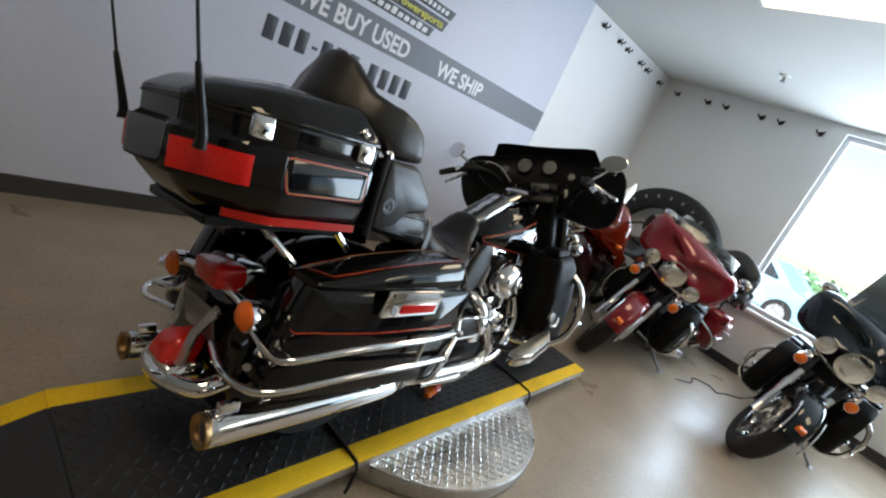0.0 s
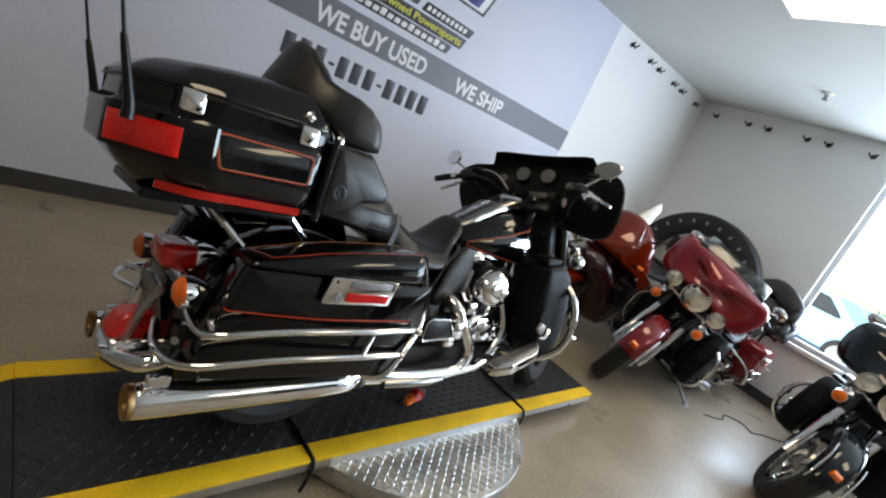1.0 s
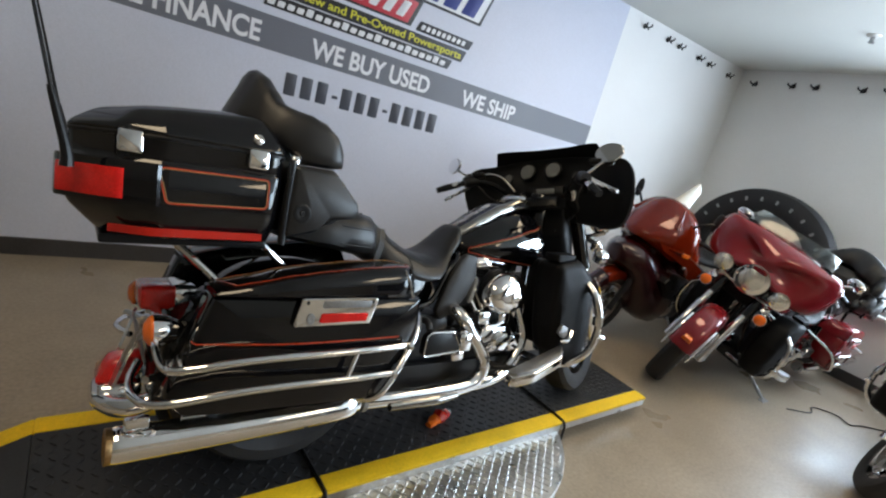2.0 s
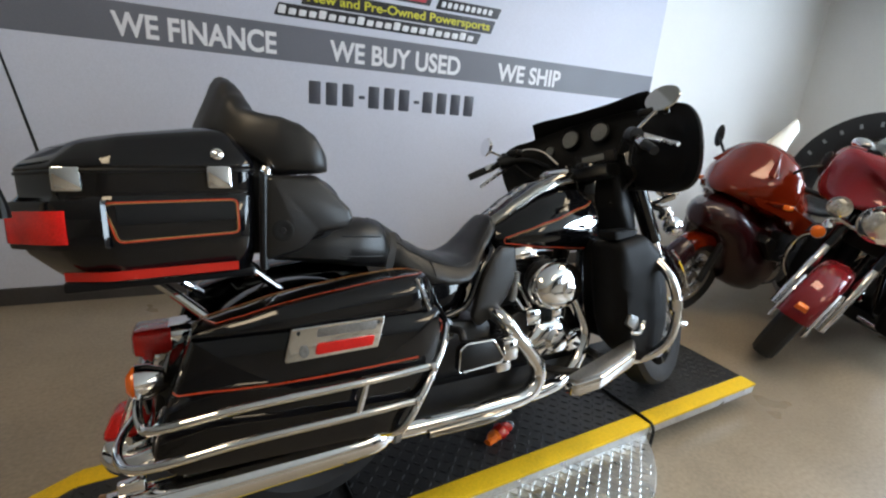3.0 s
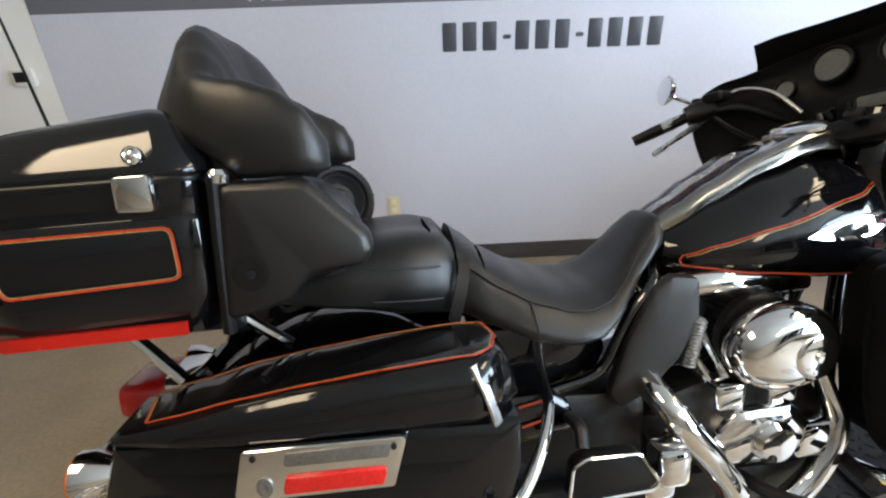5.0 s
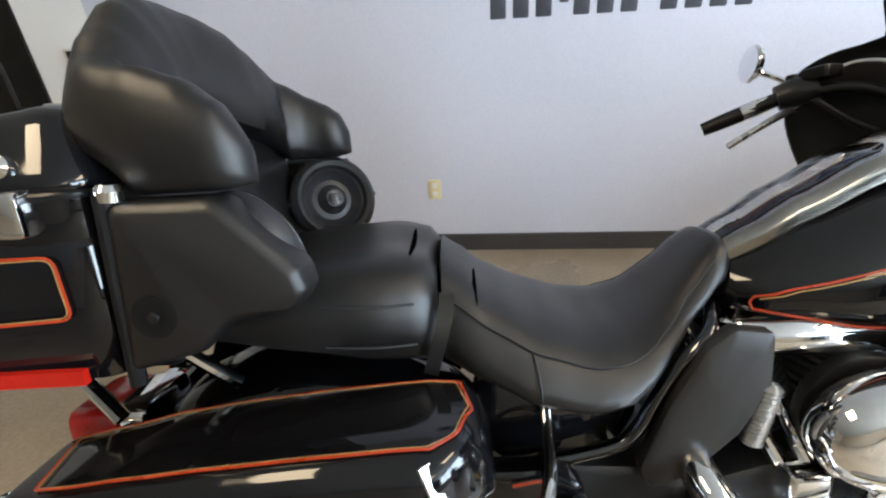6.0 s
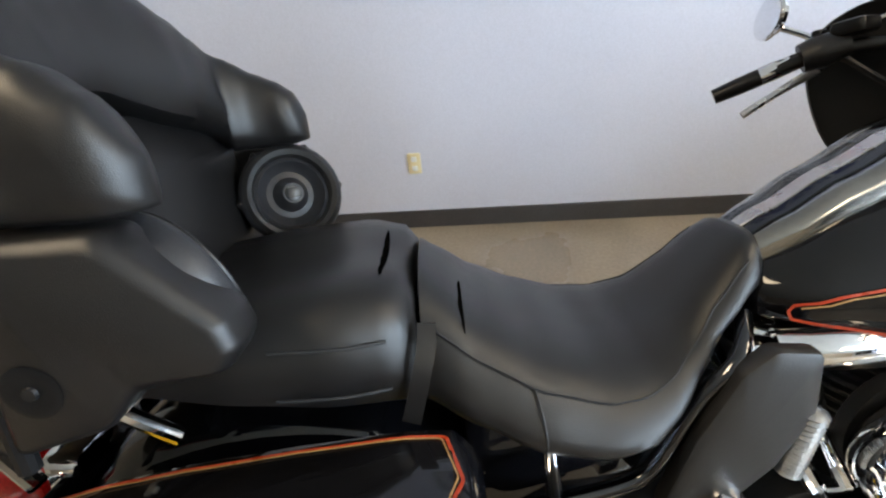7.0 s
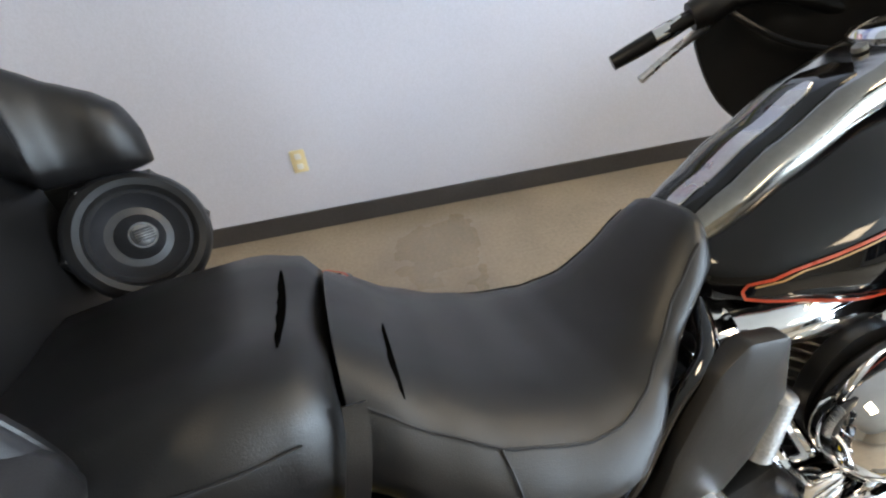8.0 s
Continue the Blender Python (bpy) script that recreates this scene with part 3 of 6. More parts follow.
def wheel(root, name, at, radius, width, move, spokes=9):
    m = axis(at, (0, 1, 0))
    h = width / 2
    w = part(name, lathe([(radius * 0.60, -h * 0.62), (radius * 0.71, -h * 0.75), (radius * 0.735, -h * 0.6), (radius * 0.70, 0), (radius * 0.735, h * 0.6), (radius * 0.71, h * 0.75), (radius * 0.60, h * 0.62), (radius * 0.63, 0), (radius * 0.60, -h * 0.62)], 48, m), CHROME, root, "chrome wheel rim", move=move)
    part("tyre", lathe([(radius * 0.70, -h * 0.8), (radius * 0.82, -h), (radius * 0.93, -h * 0.92), (radius * 0.985, -h * 0.6), (radius, 0), (radius * 0.985, h * 0.6), (radius * 0.93, h * 0.92), (radius * 0.82, h), (radius * 0.70, h * 0.8), (radius * 0.69, 0), (radius * 0.70, -h * 0.8)], 56, m), RUBBER, w, "black rubber tyre", move=move)
    bms = [lathe([(0.005, -h * 0.9), (0.05, -h * 0.9), (0.045, -h * 0.3), (0.045, h * 0.3), (0.05, h * 0.9), (0.005, h * 0.9)], 24, m)]
    for k in range(spokes):
        a = 2 * math.pi * k / spokes
        d = V((math.cos(a), 0, math.sin(a)))
        e = V((math.cos(a + 0.12), 0, math.sin(a + 0.12)))
        bms.append(tube([V(at) + d * 0.04, V(at) + e * radius * 0.35, V(at) + d * radius * 0.63], [0.013, 0.010, 0.013], 8, 3))
    part("spokes", merge(*bms), ALU, w, move=move)
    for s in (-1, 1):
        part("brake_disc", lathe([(radius * 0.28, 0), (radius * 0.46, 0), (radius * 0.46, 0.005), (radius * 0.28, 0.005), (radius * 0.28, 0)], 40, axis(V(at) + V((0, s * h * 0.95, 0)), (0, 1, 0))), ALU, w, move=move)
    return w


def arc_fender(at, radius, half, a0, a1, drop, n=22):
    """A mudguard over a wheel, round in section, from angle a0 to a1 (degrees, 0 is straight ahead)."""
    at = V(at)
    rings = []
    for i in range(n + 1):
        a = radians(a0 + (a1 - a0) * i / n)
        d = V((math.cos(a), 0, math.sin(a)))
        ring = []
        for layer in (0.0, -0.006):
            sec = []
            for k in range(13):
                q = -1 + 2 * k / 12
                yy = half * math.sin(q * math.pi / 2)
                rr = radius + layer - drop * (abs(q) ** 2.6)
                sec.append(at + d * rr + V((0, yy * (1 + layer), 0)))
            ring += sec if layer == 0 else sec[::-1]
        rings.append(ring)
    return loft(rings)


def section_loft(xs, half, low, high, shape, n_dip=0.0):
    """A long body: half width, underside and top along x, with a section of (sideways, up) fractions, mirrored."""
    rings = []
    full = [(-a, b) for a, b in shape] + [(a, b) for a, b in shape[::-1] if a > 0.001]
    for x in xs:
        b, lo, hi = mix(half, x), mix(low, x), mix(high, x)
        rings.append([V((x, q * b, lo + (hi - lo) * h - (n_dip * max(0.0, 1 - (q / 0.55) ** 2) if h > 0.85 else 0))) for q, h in full])
    return loft(rings)


def frange(a, b, n):
    return [a + (b - a) * i / n for i in range(n + 1)]


def seats(root):
    pill = [(1e-4 + 0.86, 0.0), (0.98, 0.12), (1.0, 0.4), (0.97, 0.66), (0.88, 0.84), (0.72, 0.94), (0.45, 0.985), (0.2, 1.0), (0.0, 1.0)]
    xs = [-0.115, -0.105, -0.08] + frange(-0.05, 0.20, 12) + [0.222, 0.234, 0.240]
    part("passenger_seat", section_loft(xs, [(-0.12, 0.15), (-0.08, 0.185), (0.05, 0.20), (0.15, 0.195), (0.22, 0.175), (0.24, 0.155)],
                                        [(-0.12, 0.80), (-0.08, 0.775), (0.05, 0.755), (0.15, 0.735), (0.24, 0.72)],
                                        [(-0.12, 0.835), (-0.07, 0.86), (0.05, 0.872), (0.17, 0.878), (0.225, 0.866), (0.24, 0.845)], pill, 0.012), VINYL, root, "black vinyl passenger seat", 50)
    rid = [(0.88, 0.0), (0.98, 0.05), (1.0, 0.13), (0.98, 0.26), (0.925, 0.43), (0.86, 0.58), (0.78, 0.71), (0.66, 0.84), (0.45, 0.94), (0.22, 0.99), (0.0, 1.0)]
    xs = [0.246, 0.250, 0.262] + frange(0.28, 0.66, 22) + [0.675, 0.688, 0.697, 0.702]
    half = [(0.245, 0.155), (0.30, 0.178), (0.38, 0.200), (0.46, 0.203), (0.50, 0.195), (0.54, 0.172), (0.58, 0.136), (0.62, 0.105), (0.67, 0.085), (0.702, 0.05)]
    low = [(0.245, 0.715), (0.30, 0.69), (0.37, 0.66), (0.44, 0.645), (0.50, 0.65), (0.55, 0.675), (0.59, 0.705), (0.63, 0.745), (0.67, 0.785), (0.702, 0.80)]
    high = [(0.245, 0.862), (0.27, 0.843), (0.32, 0.80), (0.39, 0.760), (0.47, 0.731), (0.53, 0.727), (0.575, 0.748), (0.62, 0.797), (0.655, 0.838), (0.675, 0.853), (0.69, 0.852), (0.702, 0.835)]
    seat = part("rider_seat", section_loft(xs, half, low, high, rid, 0.004), VINYL, root, "black vinyl rider seat with a deep dip", 50)
    # stitched seams round the dip and down the side
    for s in (-1, 1):
        line = []
        for i in range(25):
            x = 0.262 + (0.665 - 0.262) * i / 24
            b, lo, hi = mix(half, x), mix(low, x), mix(high, x)
            line.append(V((x, s * b * 0.835, lo + (hi - lo) * 0.655)))
        part("seam", tube(line, 0.0016, 6, 2), PIPING, seat)
        b, lo, hi = mix(half, 0.372), mix(low, 0.372), mix(high, 0.372)
        part("seam", tube([(0.370, s * b * 0.835, lo + (hi - lo) * 0.655), (0.374, s * b * 0.94, lo + (hi - lo) * 0.44), (0.376, s * b * 0.998, lo + (hi - lo) * 0.17), (0.374, s * b * 0.97, lo + 0.004)], 0.0016, 6), PIPING, seat)
    for s in (-1, 1):
        hold = [(0.254, 0.150, 0.822), (0.252, 0.162, 0.803), (0.243, 0.176, 0.770), (0.226, 0.181, 0.715)]
        part("seat_strap", ribbon(glide(side(hold if s < 0 else hold[1:], s), 4), 0.021, (0.05, s, 0.35), 0.0, thick=0.004), VINYL, root, "black strap between the seats")
    def on_top(x, y, half_, low_, high_, shape, dip):
        q = abs(y) / mix(half_, x)
        h = mix([(a, b) for a, b in shape[:1:-1]], q)
        lo, hi = mix(low_, x), mix(high_, x)
        return V((x, y, lo + (hi - lo) * h - (dip * max(0.0, 1 - (q / 0.55) ** 2) if h > 0.85 else 0)))
    ph = [(-0.12, 0.15), (-0.08, 0.185), (0.05, 0.20), (0.15, 0.195), (0.22, 0.175), (0.24, 0.155)]
    pl = [(-0.12, 0.80), (-0.08, 0.775), (0.05, 0.755), (0.15, 0.735), (0.24, 0.72)]
    pt = [(-0.12, 0.835), (-0.07, 0.86), (0.05, 0.872), (0.17, 0.878), (0.225, 0.866), (0.24, 0.845)]
    def sliver(line, width, lift):
        """A thin dark strip with pointed ends, for the shade inside a gash."""
        rings = []
        for i, p in enumerate(line):
            w = width * (0.12 + 0.88 * math.sin(math.pi * i / (len(line) - 1)) ** 0.6) / 2
            rings.append([p + V((-w, 0, -0.002)), p + V((-w, 0, lift)), p + V((w, 0, lift)), p + V((w, 0, -0.002))])
        return loft(rings)
    # strips on the vinyl; their black stands for the depth of slot and crease
    part("seat_slot", sliver([on_top(0.200 - 0.02 * y, y, ph, pl, pt, pill, 0.012) for y in frange(-0.100, 0.075, 16)], 0.0105, 0.0012), SLOT, root, "slot in the seat, its shade laid on as black")
    part("seat_slot", sliver([on_top(0.2945 + 0.9 * (y + 0.08) ** 2, y, half, low, high, rid, 0.004) for y in frange(-0.128, -0.030, 12)], 0.0065, 0.0016), SLOT, root)
    part("seat_slot", slab([V(p) for p in round_poly([(0.2405, -0.115), (0.2465, -0.115), (0.2465, 0.07), (0.2405, 0.07)], 0.003, 2)], 0.78, 0.824, 0.001, place=lambda a, b, h: V((a, b, h - 0.5 * b * b))), SLOT, root)
    for s in (-1, 1):
        for h, q in ((0.832, 0.985), (0.775, 1.003)):
            part("seam", tube([(x, s * mix([(-0.12, 0.15), (-0.08, 0.185), (0.05, 0.20), (0.15, 0.195), (0.22, 0.175), (0.24, 0.155)], x) * q, h - (x - 0.06) * 0.1) for x in (0.09, 0.13, 0.17, 0.21)], 0.002, 6, 3), PIPING, root)


def trunk_ring(inset, w, tilt=0.0, rear=1.0):
    base = round_poly([(-0.125, -0.270), (-0.125, 0.270), (-0.41, 0.284), (-0.50, 0.252), (-0.598, 0.130), (-0.598, -0.130), (-0.50, -0.252), (-0.41, -0.284)], [0.05, 0.05, 0.08, 0.08, 0.06, 0.06, 0.08, 0.08], 5)
    c = V((-0.36, 0.0))
    out = []
    for p in base:
        d = c - p
        q = p + d.normalized() * min(inset, d.length * 0.95)
        back = max(0.0, -0.36 - q.x) / 0.24
        q = V((q.x + 0.24 * back * (1 - rear), q.y * (1 - 0.5 * back * back * (1 - rear))))
        drop = tilt * max(0.0, (-0.2 - q.x) / 0.40) ** 1.2
        out.append(V((q.x, q.y, w - drop)))
    return out


def trunk_band(inset, w0, w1, keep, thick, material, name, parent, label=""):
    """A strip that follows the trunk's side and back, where keep(x, y) holds."""
    sparse = trunk_ring(inset, 0.0)
    ring = []
    for a, b in zip(sparse, sparse[1:] + sparse[:1]):
        m = max(1, int((b - a).length / 0.012))
        ring += [a + (b - a) * k / m for k in range(m)]
    n = len(ring)
    start = next(i for i in range(n) if not keep(ring[i].x, ring[i].y))
    run = [ring[(start + k) % n] for k in range(n) if keep(ring[(start + k) % n].x, ring[(start + k) % n].y)]
    fine = run
    rings = []
    for i, p in enumerate(fine):
        a, b = fine[max(0, i - 1)], fine[min(len(fine) - 1, i + 1)]
        nrm = V((b.y - a.y, a.x - b.x, 0)).normalized()
        if nrm.dot(p - V((-0.36, 0, 0))) < 0:
            nrm = -nrm
        e = 0.35 if i in (0, len(fine) - 1) else 1.0
        o = nrm * thick * e
        rings.append([V((p.x, p.y, w0)), V((p.x, p.y, w0)) + o * 0.8, V((p.x, p.y, w0 + 0.006)) + o, V((p.x, p.y, w1 - 0.006)) + o, V((p.x, p.y, w1)) + o * 0.8, V((p.x, p.y, w1))])
    return part(name, loft(rings), material, parent, label)


def trunk(root, paint, detail=True):
    base = part("trunk_base", loft([trunk_ring(0.06, 0.764, 0, 0.74), trunk_ring(0.03, 0.772, 0, 0.78), trunk_ring(0.020, 0.792, 0, 0.84), trunk_ring(0.008, 0.83, 0, 0.95), trunk_ring(0.0045, 0.86, 0, 1.0), trunk_ring(0.0, 0.944), trunk_ring(0.004, 0.951, 0, 0.985), trunk_ring(0.002, 0.957, 0, 0.955), trunk_ring(0.0, 1.001, 0, 0.95)]), paint, root, "gloss black trunk")
    part("trunk_lid", loft([trunk_ring(0.002, 1.004, 0, 0.95), trunk_ring(-0.002, 1.010, 0, 0.95), trunk_ring(-0.001, 1.018, 0.004, 0.95), trunk_ring(0.006, 1.032, 0.010, 0.95), trunk_ring(0.024, 1.055, 0.022, 0.95), trunk_ring(0.044, 1.077, 0.034, 0.95), trunk_ring(0.054, 1.087, 0.040, 0.95), trunk_ring(0.07, 1.096, 0.044, 0.95), trunk_ring(0.10, 1.104, 0.047, 0.95), trunk_ring(0.14, 1.109, 0.049, 0.95), trunk_ring(0.2, 1.112, 0.05, 0.95), trunk_ring(0.3, 1.118, 0.05, 0.95)]), paint, root, "gloss black trunk lid", 60)
    part("seam_strip", loft([trunk_ring(-0.003, 0.998, 0, 0.95), trunk_ring(-0.004, 1.001, 0, 0.95), trunk_ring(-0.004, 1.004, 0, 0.95), trunk_ring(-0.001, 1.007, 0, 0.95)]), SATIN, base)
    trunk_band(0.0, 0.846, 0.944, lambda x, y: x < -0.412, 0.010, BLACK, "lamp_housing", base, "black lamp housing")
    for s in (-1, 1):
        trunk_band(-0.0105, 0.858, 0.925, lambda x, y: x < -0.47 and s * y > 0.135, 0.006, REDLENS, "tail_lens", base, "red tail lens")
        part("reflector_strip", ribbon([(x, s * (0.262 - 0.75 * max(0.0, -0.43 - x)), 0.787) for x in frange(-0.505, -0.178, 12)], 0.019, (0, s, 0), 0.002, thick=0.010), REDSTRIP, base, "red reflector strip")
        if not detail:
            continue
        y = s * 0.282
        # pinstriped panel on the side
        loop = [V((a, y - s * (max(0, (a + 0.30)) * 0.055 + (0.938 - b) * 0.045), b)) for a, b in round_poly([(-0.400, 0.856), (-0.170, 0.862), (-0.170, 0.938), (-0.422, 0.938)], 0.014, 4)]
        part("pinstripe", ribbon(loop, 0.0032, (0, s, 0), 0.0015, True), STRIPE, base, "orange pinstripe")
        inner = [V((a, y - s * (max(0, (a + 0.30)) * 0.055 + (0.938 - b) * 0.045), b)) for a, b in round_poly([(-0.397, 0.8588), (-0.1728, 0.8648), (-0.1728, 0.9352), (-0.418, 0.9352)], 0.012, 4)]
        part("pinstripe", ribbon(inner, 0.0013, (0, s, 0), 0.0016, True), GOLD, base)
        for x in (-0.474, -0.204):
            k = 0.258 if x < -0.4 else 0.278
            latch = part("latch", slab([V(p) for p in round_poly([(x - 0.025, 0.963), (x + 0.024, 0.961), (x + 0.024, 1.011), (x - 0.024, 1.011)], 0.006, 3)], s * (k - 0.012), s * (k + 0.012), 0.004), CHROME, base, "chrome latch", move=Matrix())
        part("knob", lathe([(0.002, 0), (0.013, 0), (0.013, 0.008), (0.009, 0.011), (0.007, 0.009), (0.002, 0.012)], 18, axis((-0.204, s * 0.264, 1.036), (0, s, 0.2))), CHROME, base, "chrome bumper knob")
        mast = part("antenna", tube([(-0.582, s * 0.236, 0.915), (-0.584, s * 0.240, 0.95), (-0.608, s * 0.245, 1.05), (-0.614, s * 0.246, 1.075)], [0.014, 0.011, 0.0075, 0.006], 10), SATIN, root, "black whip antenna")
        part("whip", tube([(-0.612, s * 0.246, 1.07), (-0.665, s * 0.252, 1.33), (-0.73, s * 0.258, 1.62)], [0.004, 0.003, 0.0022], 8), SATIN, mast)
    part("post", tube([(-0.122, -0.262, 0.77), (-0.115, -0.262, 0.90), (-0.108, -0.262, 1.0)], 0.010, 10), SATIN, root)
    part("post", tube([(-0.122, 0.262, 0.77), (-0.115, 0.262, 0.90), (-0.108, 0.262, 1.0)], 0.010, 10), SATIN, root)
    for s in (-1, 1):
        part("post_cap", lathe([(0.002, 0), (0.014, 0), (0.015, 0.012), (0.011, 0.019), (0.002, 0.02)], 14, axis((-0.103, s * 0.258, 0.992), (0.1, 0, 1))), CHROME, root)
        # chrome stays that carry the trunk
        part("trunk_stay", tube([(-0.363, s * 0.115, 0.755), (-0.305, s * 0.133, 0.700), (-0.252, s * 0.15, 0.648)], 0.012, 10), CHROME, root, "chrome stay")
        part("trunk_stay", tube([(-0.146, s * 0.147, 0.762), (-0.105, s * 0.142, 0.724), (-0.067, s * 0.136, 0.690)], 0.011, 10), CHROME, root)
    part("rack_plate", rbox(-0.52, -0.13, -0.17, 0.17, 0.742, 0.766, 0.006), SATIN, root, "black trunk rack")


def backrest(root):
    """A padded backrest that wraps round to short side wings, with arm pads and speakers below."""
    path = [(0.050, -0.226), (0.0, -0.226), (-0.07, -0.218), (-0.13, -0.185), (-0.163, -0.09), (-0.168, 0.0)]
    path = [V((a, b, 0)) for a, b in path] + [V((a * 0.9 + 0.012, -b * 1.16, 0)) for a, b in path[-2::-1]]
    line = glide(path, 12)
    rings = []
    n = len(line)
    # section as (depth, height share): thin wing at the ends, a wedge that leans forward in the middle
    wing = ((-0.022, 0.02), (-0.034, 0.1), (-0.037, 0.3), (-0.036, 0.55), (-0.033, 0.78), (-0.026, 0.92), (-0.014, 0.99), (0.0, 1.0), (0.017, 0.97), (0.031, 0.86), (0.037, 0.66), (0.038, 0.42), (0.035, 0.2), (0.026, 0.05), (0.006, 0.0))
    wedge = ((-0.064, 0.02), (-0.074, 0.09), (-0.070, 0.22), (-0.052, 0.45), (-0.034, 0.68), (-0.022, 0.86), (-0.010, 0.965), (0.004, 1.0), (0.020, 0.97), (0.036, 0.86), (0.052, 0.68), (0.066, 0.45), (0.074, 0.22), (0.066, 0.06), (0.02, 0.0))
    for i, p in enumerate(line):
        d = (line[min(n - 1, i + 1)] - line[max(0, i - 1)]).normalized()
        nrm = V((-d.y, d.x, 0))
        if nrm.x < 0 and abs(p.y) < 0.15 or abs(p.y) >= 0.15 and nrm.y * p.y > 0:
            nrm = -nrm
        k = min(i, n - 1 - i) / (n / 2)
        out = abs(p.y) / (1.16 if p.y > 0 else 1.0)
        run = out + max(0.0, p.x + 0.06) * 0.45
        near = mix([(0.0, 1.253), (0.05, 1.251), (0.10, 1.232), (0.15, 1.192), (0.19, 1.152), (0.222, 1.132), (0.245, 1.117), (0.262, 1.092), (0.276, 1.045)], run)
        far = mix([(0.0, 1.253), (0.05, 1.246), (0.10, 1.230), (0.15, 1.204), (0.185, 1.178), (0.222, 1.136), (0.243, 1.116), (0.258, 1.102), (0.270, 1.085), (0.279, 1.05)], run)
        hi = far if p.y > 0 else near
        lo = min(1.098, 0.992 + 1.05 * max(0.0, -0.075 - p.x))
        cap = min(1.0, math.sqrt(max(0.02, 1 - (1 - min(1.0, k * 5.0)) ** 2)))
        mid = (hi + lo) / 2
        hi, lo = mid + (hi - mid) * (0.7 + 0.3 * cap), mid + (lo - mid) * (0.7 + 0.3 * cap)
        w = mix([(0.0, 1.0), (0.10, 0.9), (0.17, 0.45), (0.21, 0.0)], out)
        if p.y > 0:
            w = max(w, 0.75 * min(1.0, max(0.0, (0.0 - p.x) / 0.12)))
        rings.append([p + nrm * cap * (a * (1 - w) + c * w) + V((0, 0, lo + (hi - lo) * (b * (1 - w) + e * w))) for (a, b), (c, e) in zip(wing, wedge)])
    part("backrest", loft(rings), VINYL, root, "black vinyl wraparound backrest", 60)
    for s in (-1, 1):
        pts = round_poly([(-0.104, 0.990), (0.014, 0.990), (0.097, 0.903), (0.103, 0.878), (0.090, 0.857), (0.004, 0.842), (-0.03, 0.808), (-0.122, 0.788)], [0.012, 0.03, 0.018, 0.012, 0.016, 0.03, 0.03, 0.012], 5)
        if s > 0:
            pts = [p - V((0.035, 0.0)) for p in pts]
        pad = part("arm_pad", slab([V(p) for p in pts], s * (0.205 if s < 0 else 0.29), s * (0.275 if s < 0 else 0.335), 0.016), VINYL, root, "black vinyl arm pad", 60)
        part("recess", lathe([(0.002, 0), (0.024, 0), (0.026, 0.0015), (0.02, 0.003), (0.012, 0.001), (0.002, 0.0015)], 24, axis((-0.075, s * (0.2745 if s < 0 else 0.3345), 0.860), (0, s, 0))), SATIN, pad)
        part("screw", lathe([(0.001, 0), (0.007, 0), (0.006, 0.003), (0.001, 0.003)], 12, axis((-0.075, s * (0.276 if s < 0 else 0.336), 0.860), (0, s, 0))), DARKMETAL, pad)
        # speaker on the inner face
        m = axis((0.014, s * (0.175 if s < 0 else 0.232), 0.907), (0.5, -s * 0.82, 0.28)) @ Matrix.Scale(1.07 if s > 0 else 1.0, 4)
        pod = part("speaker", lathe([(0.01, -0.05), (0.07, -0.05), (0.084, -0.02), (0.086, 0.0), (0.08, 0.008), (0.072, 0.010), (0.068, 0.004), (0.062, -0.002), (0.056, 0.001), (0.050, -0.008), (0.040, -0.016), (0.030, -0.014), (0.022, 0.002), (0.017, 0.008)], 40, m), CONE, root, "black speaker", 45)
        part("rim", lathe([(0.062, 0.0), (0.079, 0.0), (0.080, 0.010), (0.074, 0.014), (0.066, 0.010), (0.062, 0.0)], 40, m), VINYL, pod, "", 25)
        if s > 0:
            part("bezel", lathe([(0.078, -0.012), (0.092, -0.016), (0.092, -0.006), (0.086, 0.002), (0.078, 0.002), (0.078, -0.012)], 6, m), VINYL, pod)
        part("emblem", lathe([(0.001, 0.004), (0.015, 0.004), (0.014, 0.011), (0.009, 0.015), (0.001, 0.016)], 20, m), CAST, pod, "silver speaker centre")
        for k in range(5):
            part("emblem_bar", rbox(-0.0115, 0.0115, -0.0011, 0.0011, 0.012, 0.0172, 0.0002), SATIN, pod, move=m @ Matrix.Translation((0, (k - 2) * 0.0034, 0)))
    # brace between trunk and pads
    part("pad_shell", slab([V(p) for p in round_poly([(-0.15, 0.80), (-0.15, 1.07), (-0.125, 1.07), (-0.085, 1.0), (-0.06, 0.80)], 0.012, 3)], -0.205, 0.262, 0.01), VINYL, root)


BAG_OUT = [(-0.42, 0.310), (-0.33, 0.328), (-0.2, 0.360), (-0.1, 0.378), (0.0, 0.386), (0.12, 0.392), (0.32, 0.394)]


def tapered(ob, s):
    """Draws the outer side in towards the tail and lets the lower part hang a little lower."""
    for v in ob.data.vertices:
        x, y, z = v.co.x, v.co.y * s, v.co.z
        if y > 0.2:
            y = 0.2 + (y - 0.2) * (mix(BAG_OUT, x) - 0.2) / 0.235
        if x < -0.1:
            x = -0.1 + (x + 0.1) * mix([(0.36, 0.95), (0.66, 0.84)], z)
        z -= mix([(0.60, 0.032), (0.66, 0.012), (0.70, 0.0)], z)
        v.co = (x, y * s, z)


def saddlebag(root, s, paint, stripes=True):
    bag = bag_shell(root, s, paint, stripes)
    for ob in (bag, *bag.children_recursive):
        tapered(ob, s)


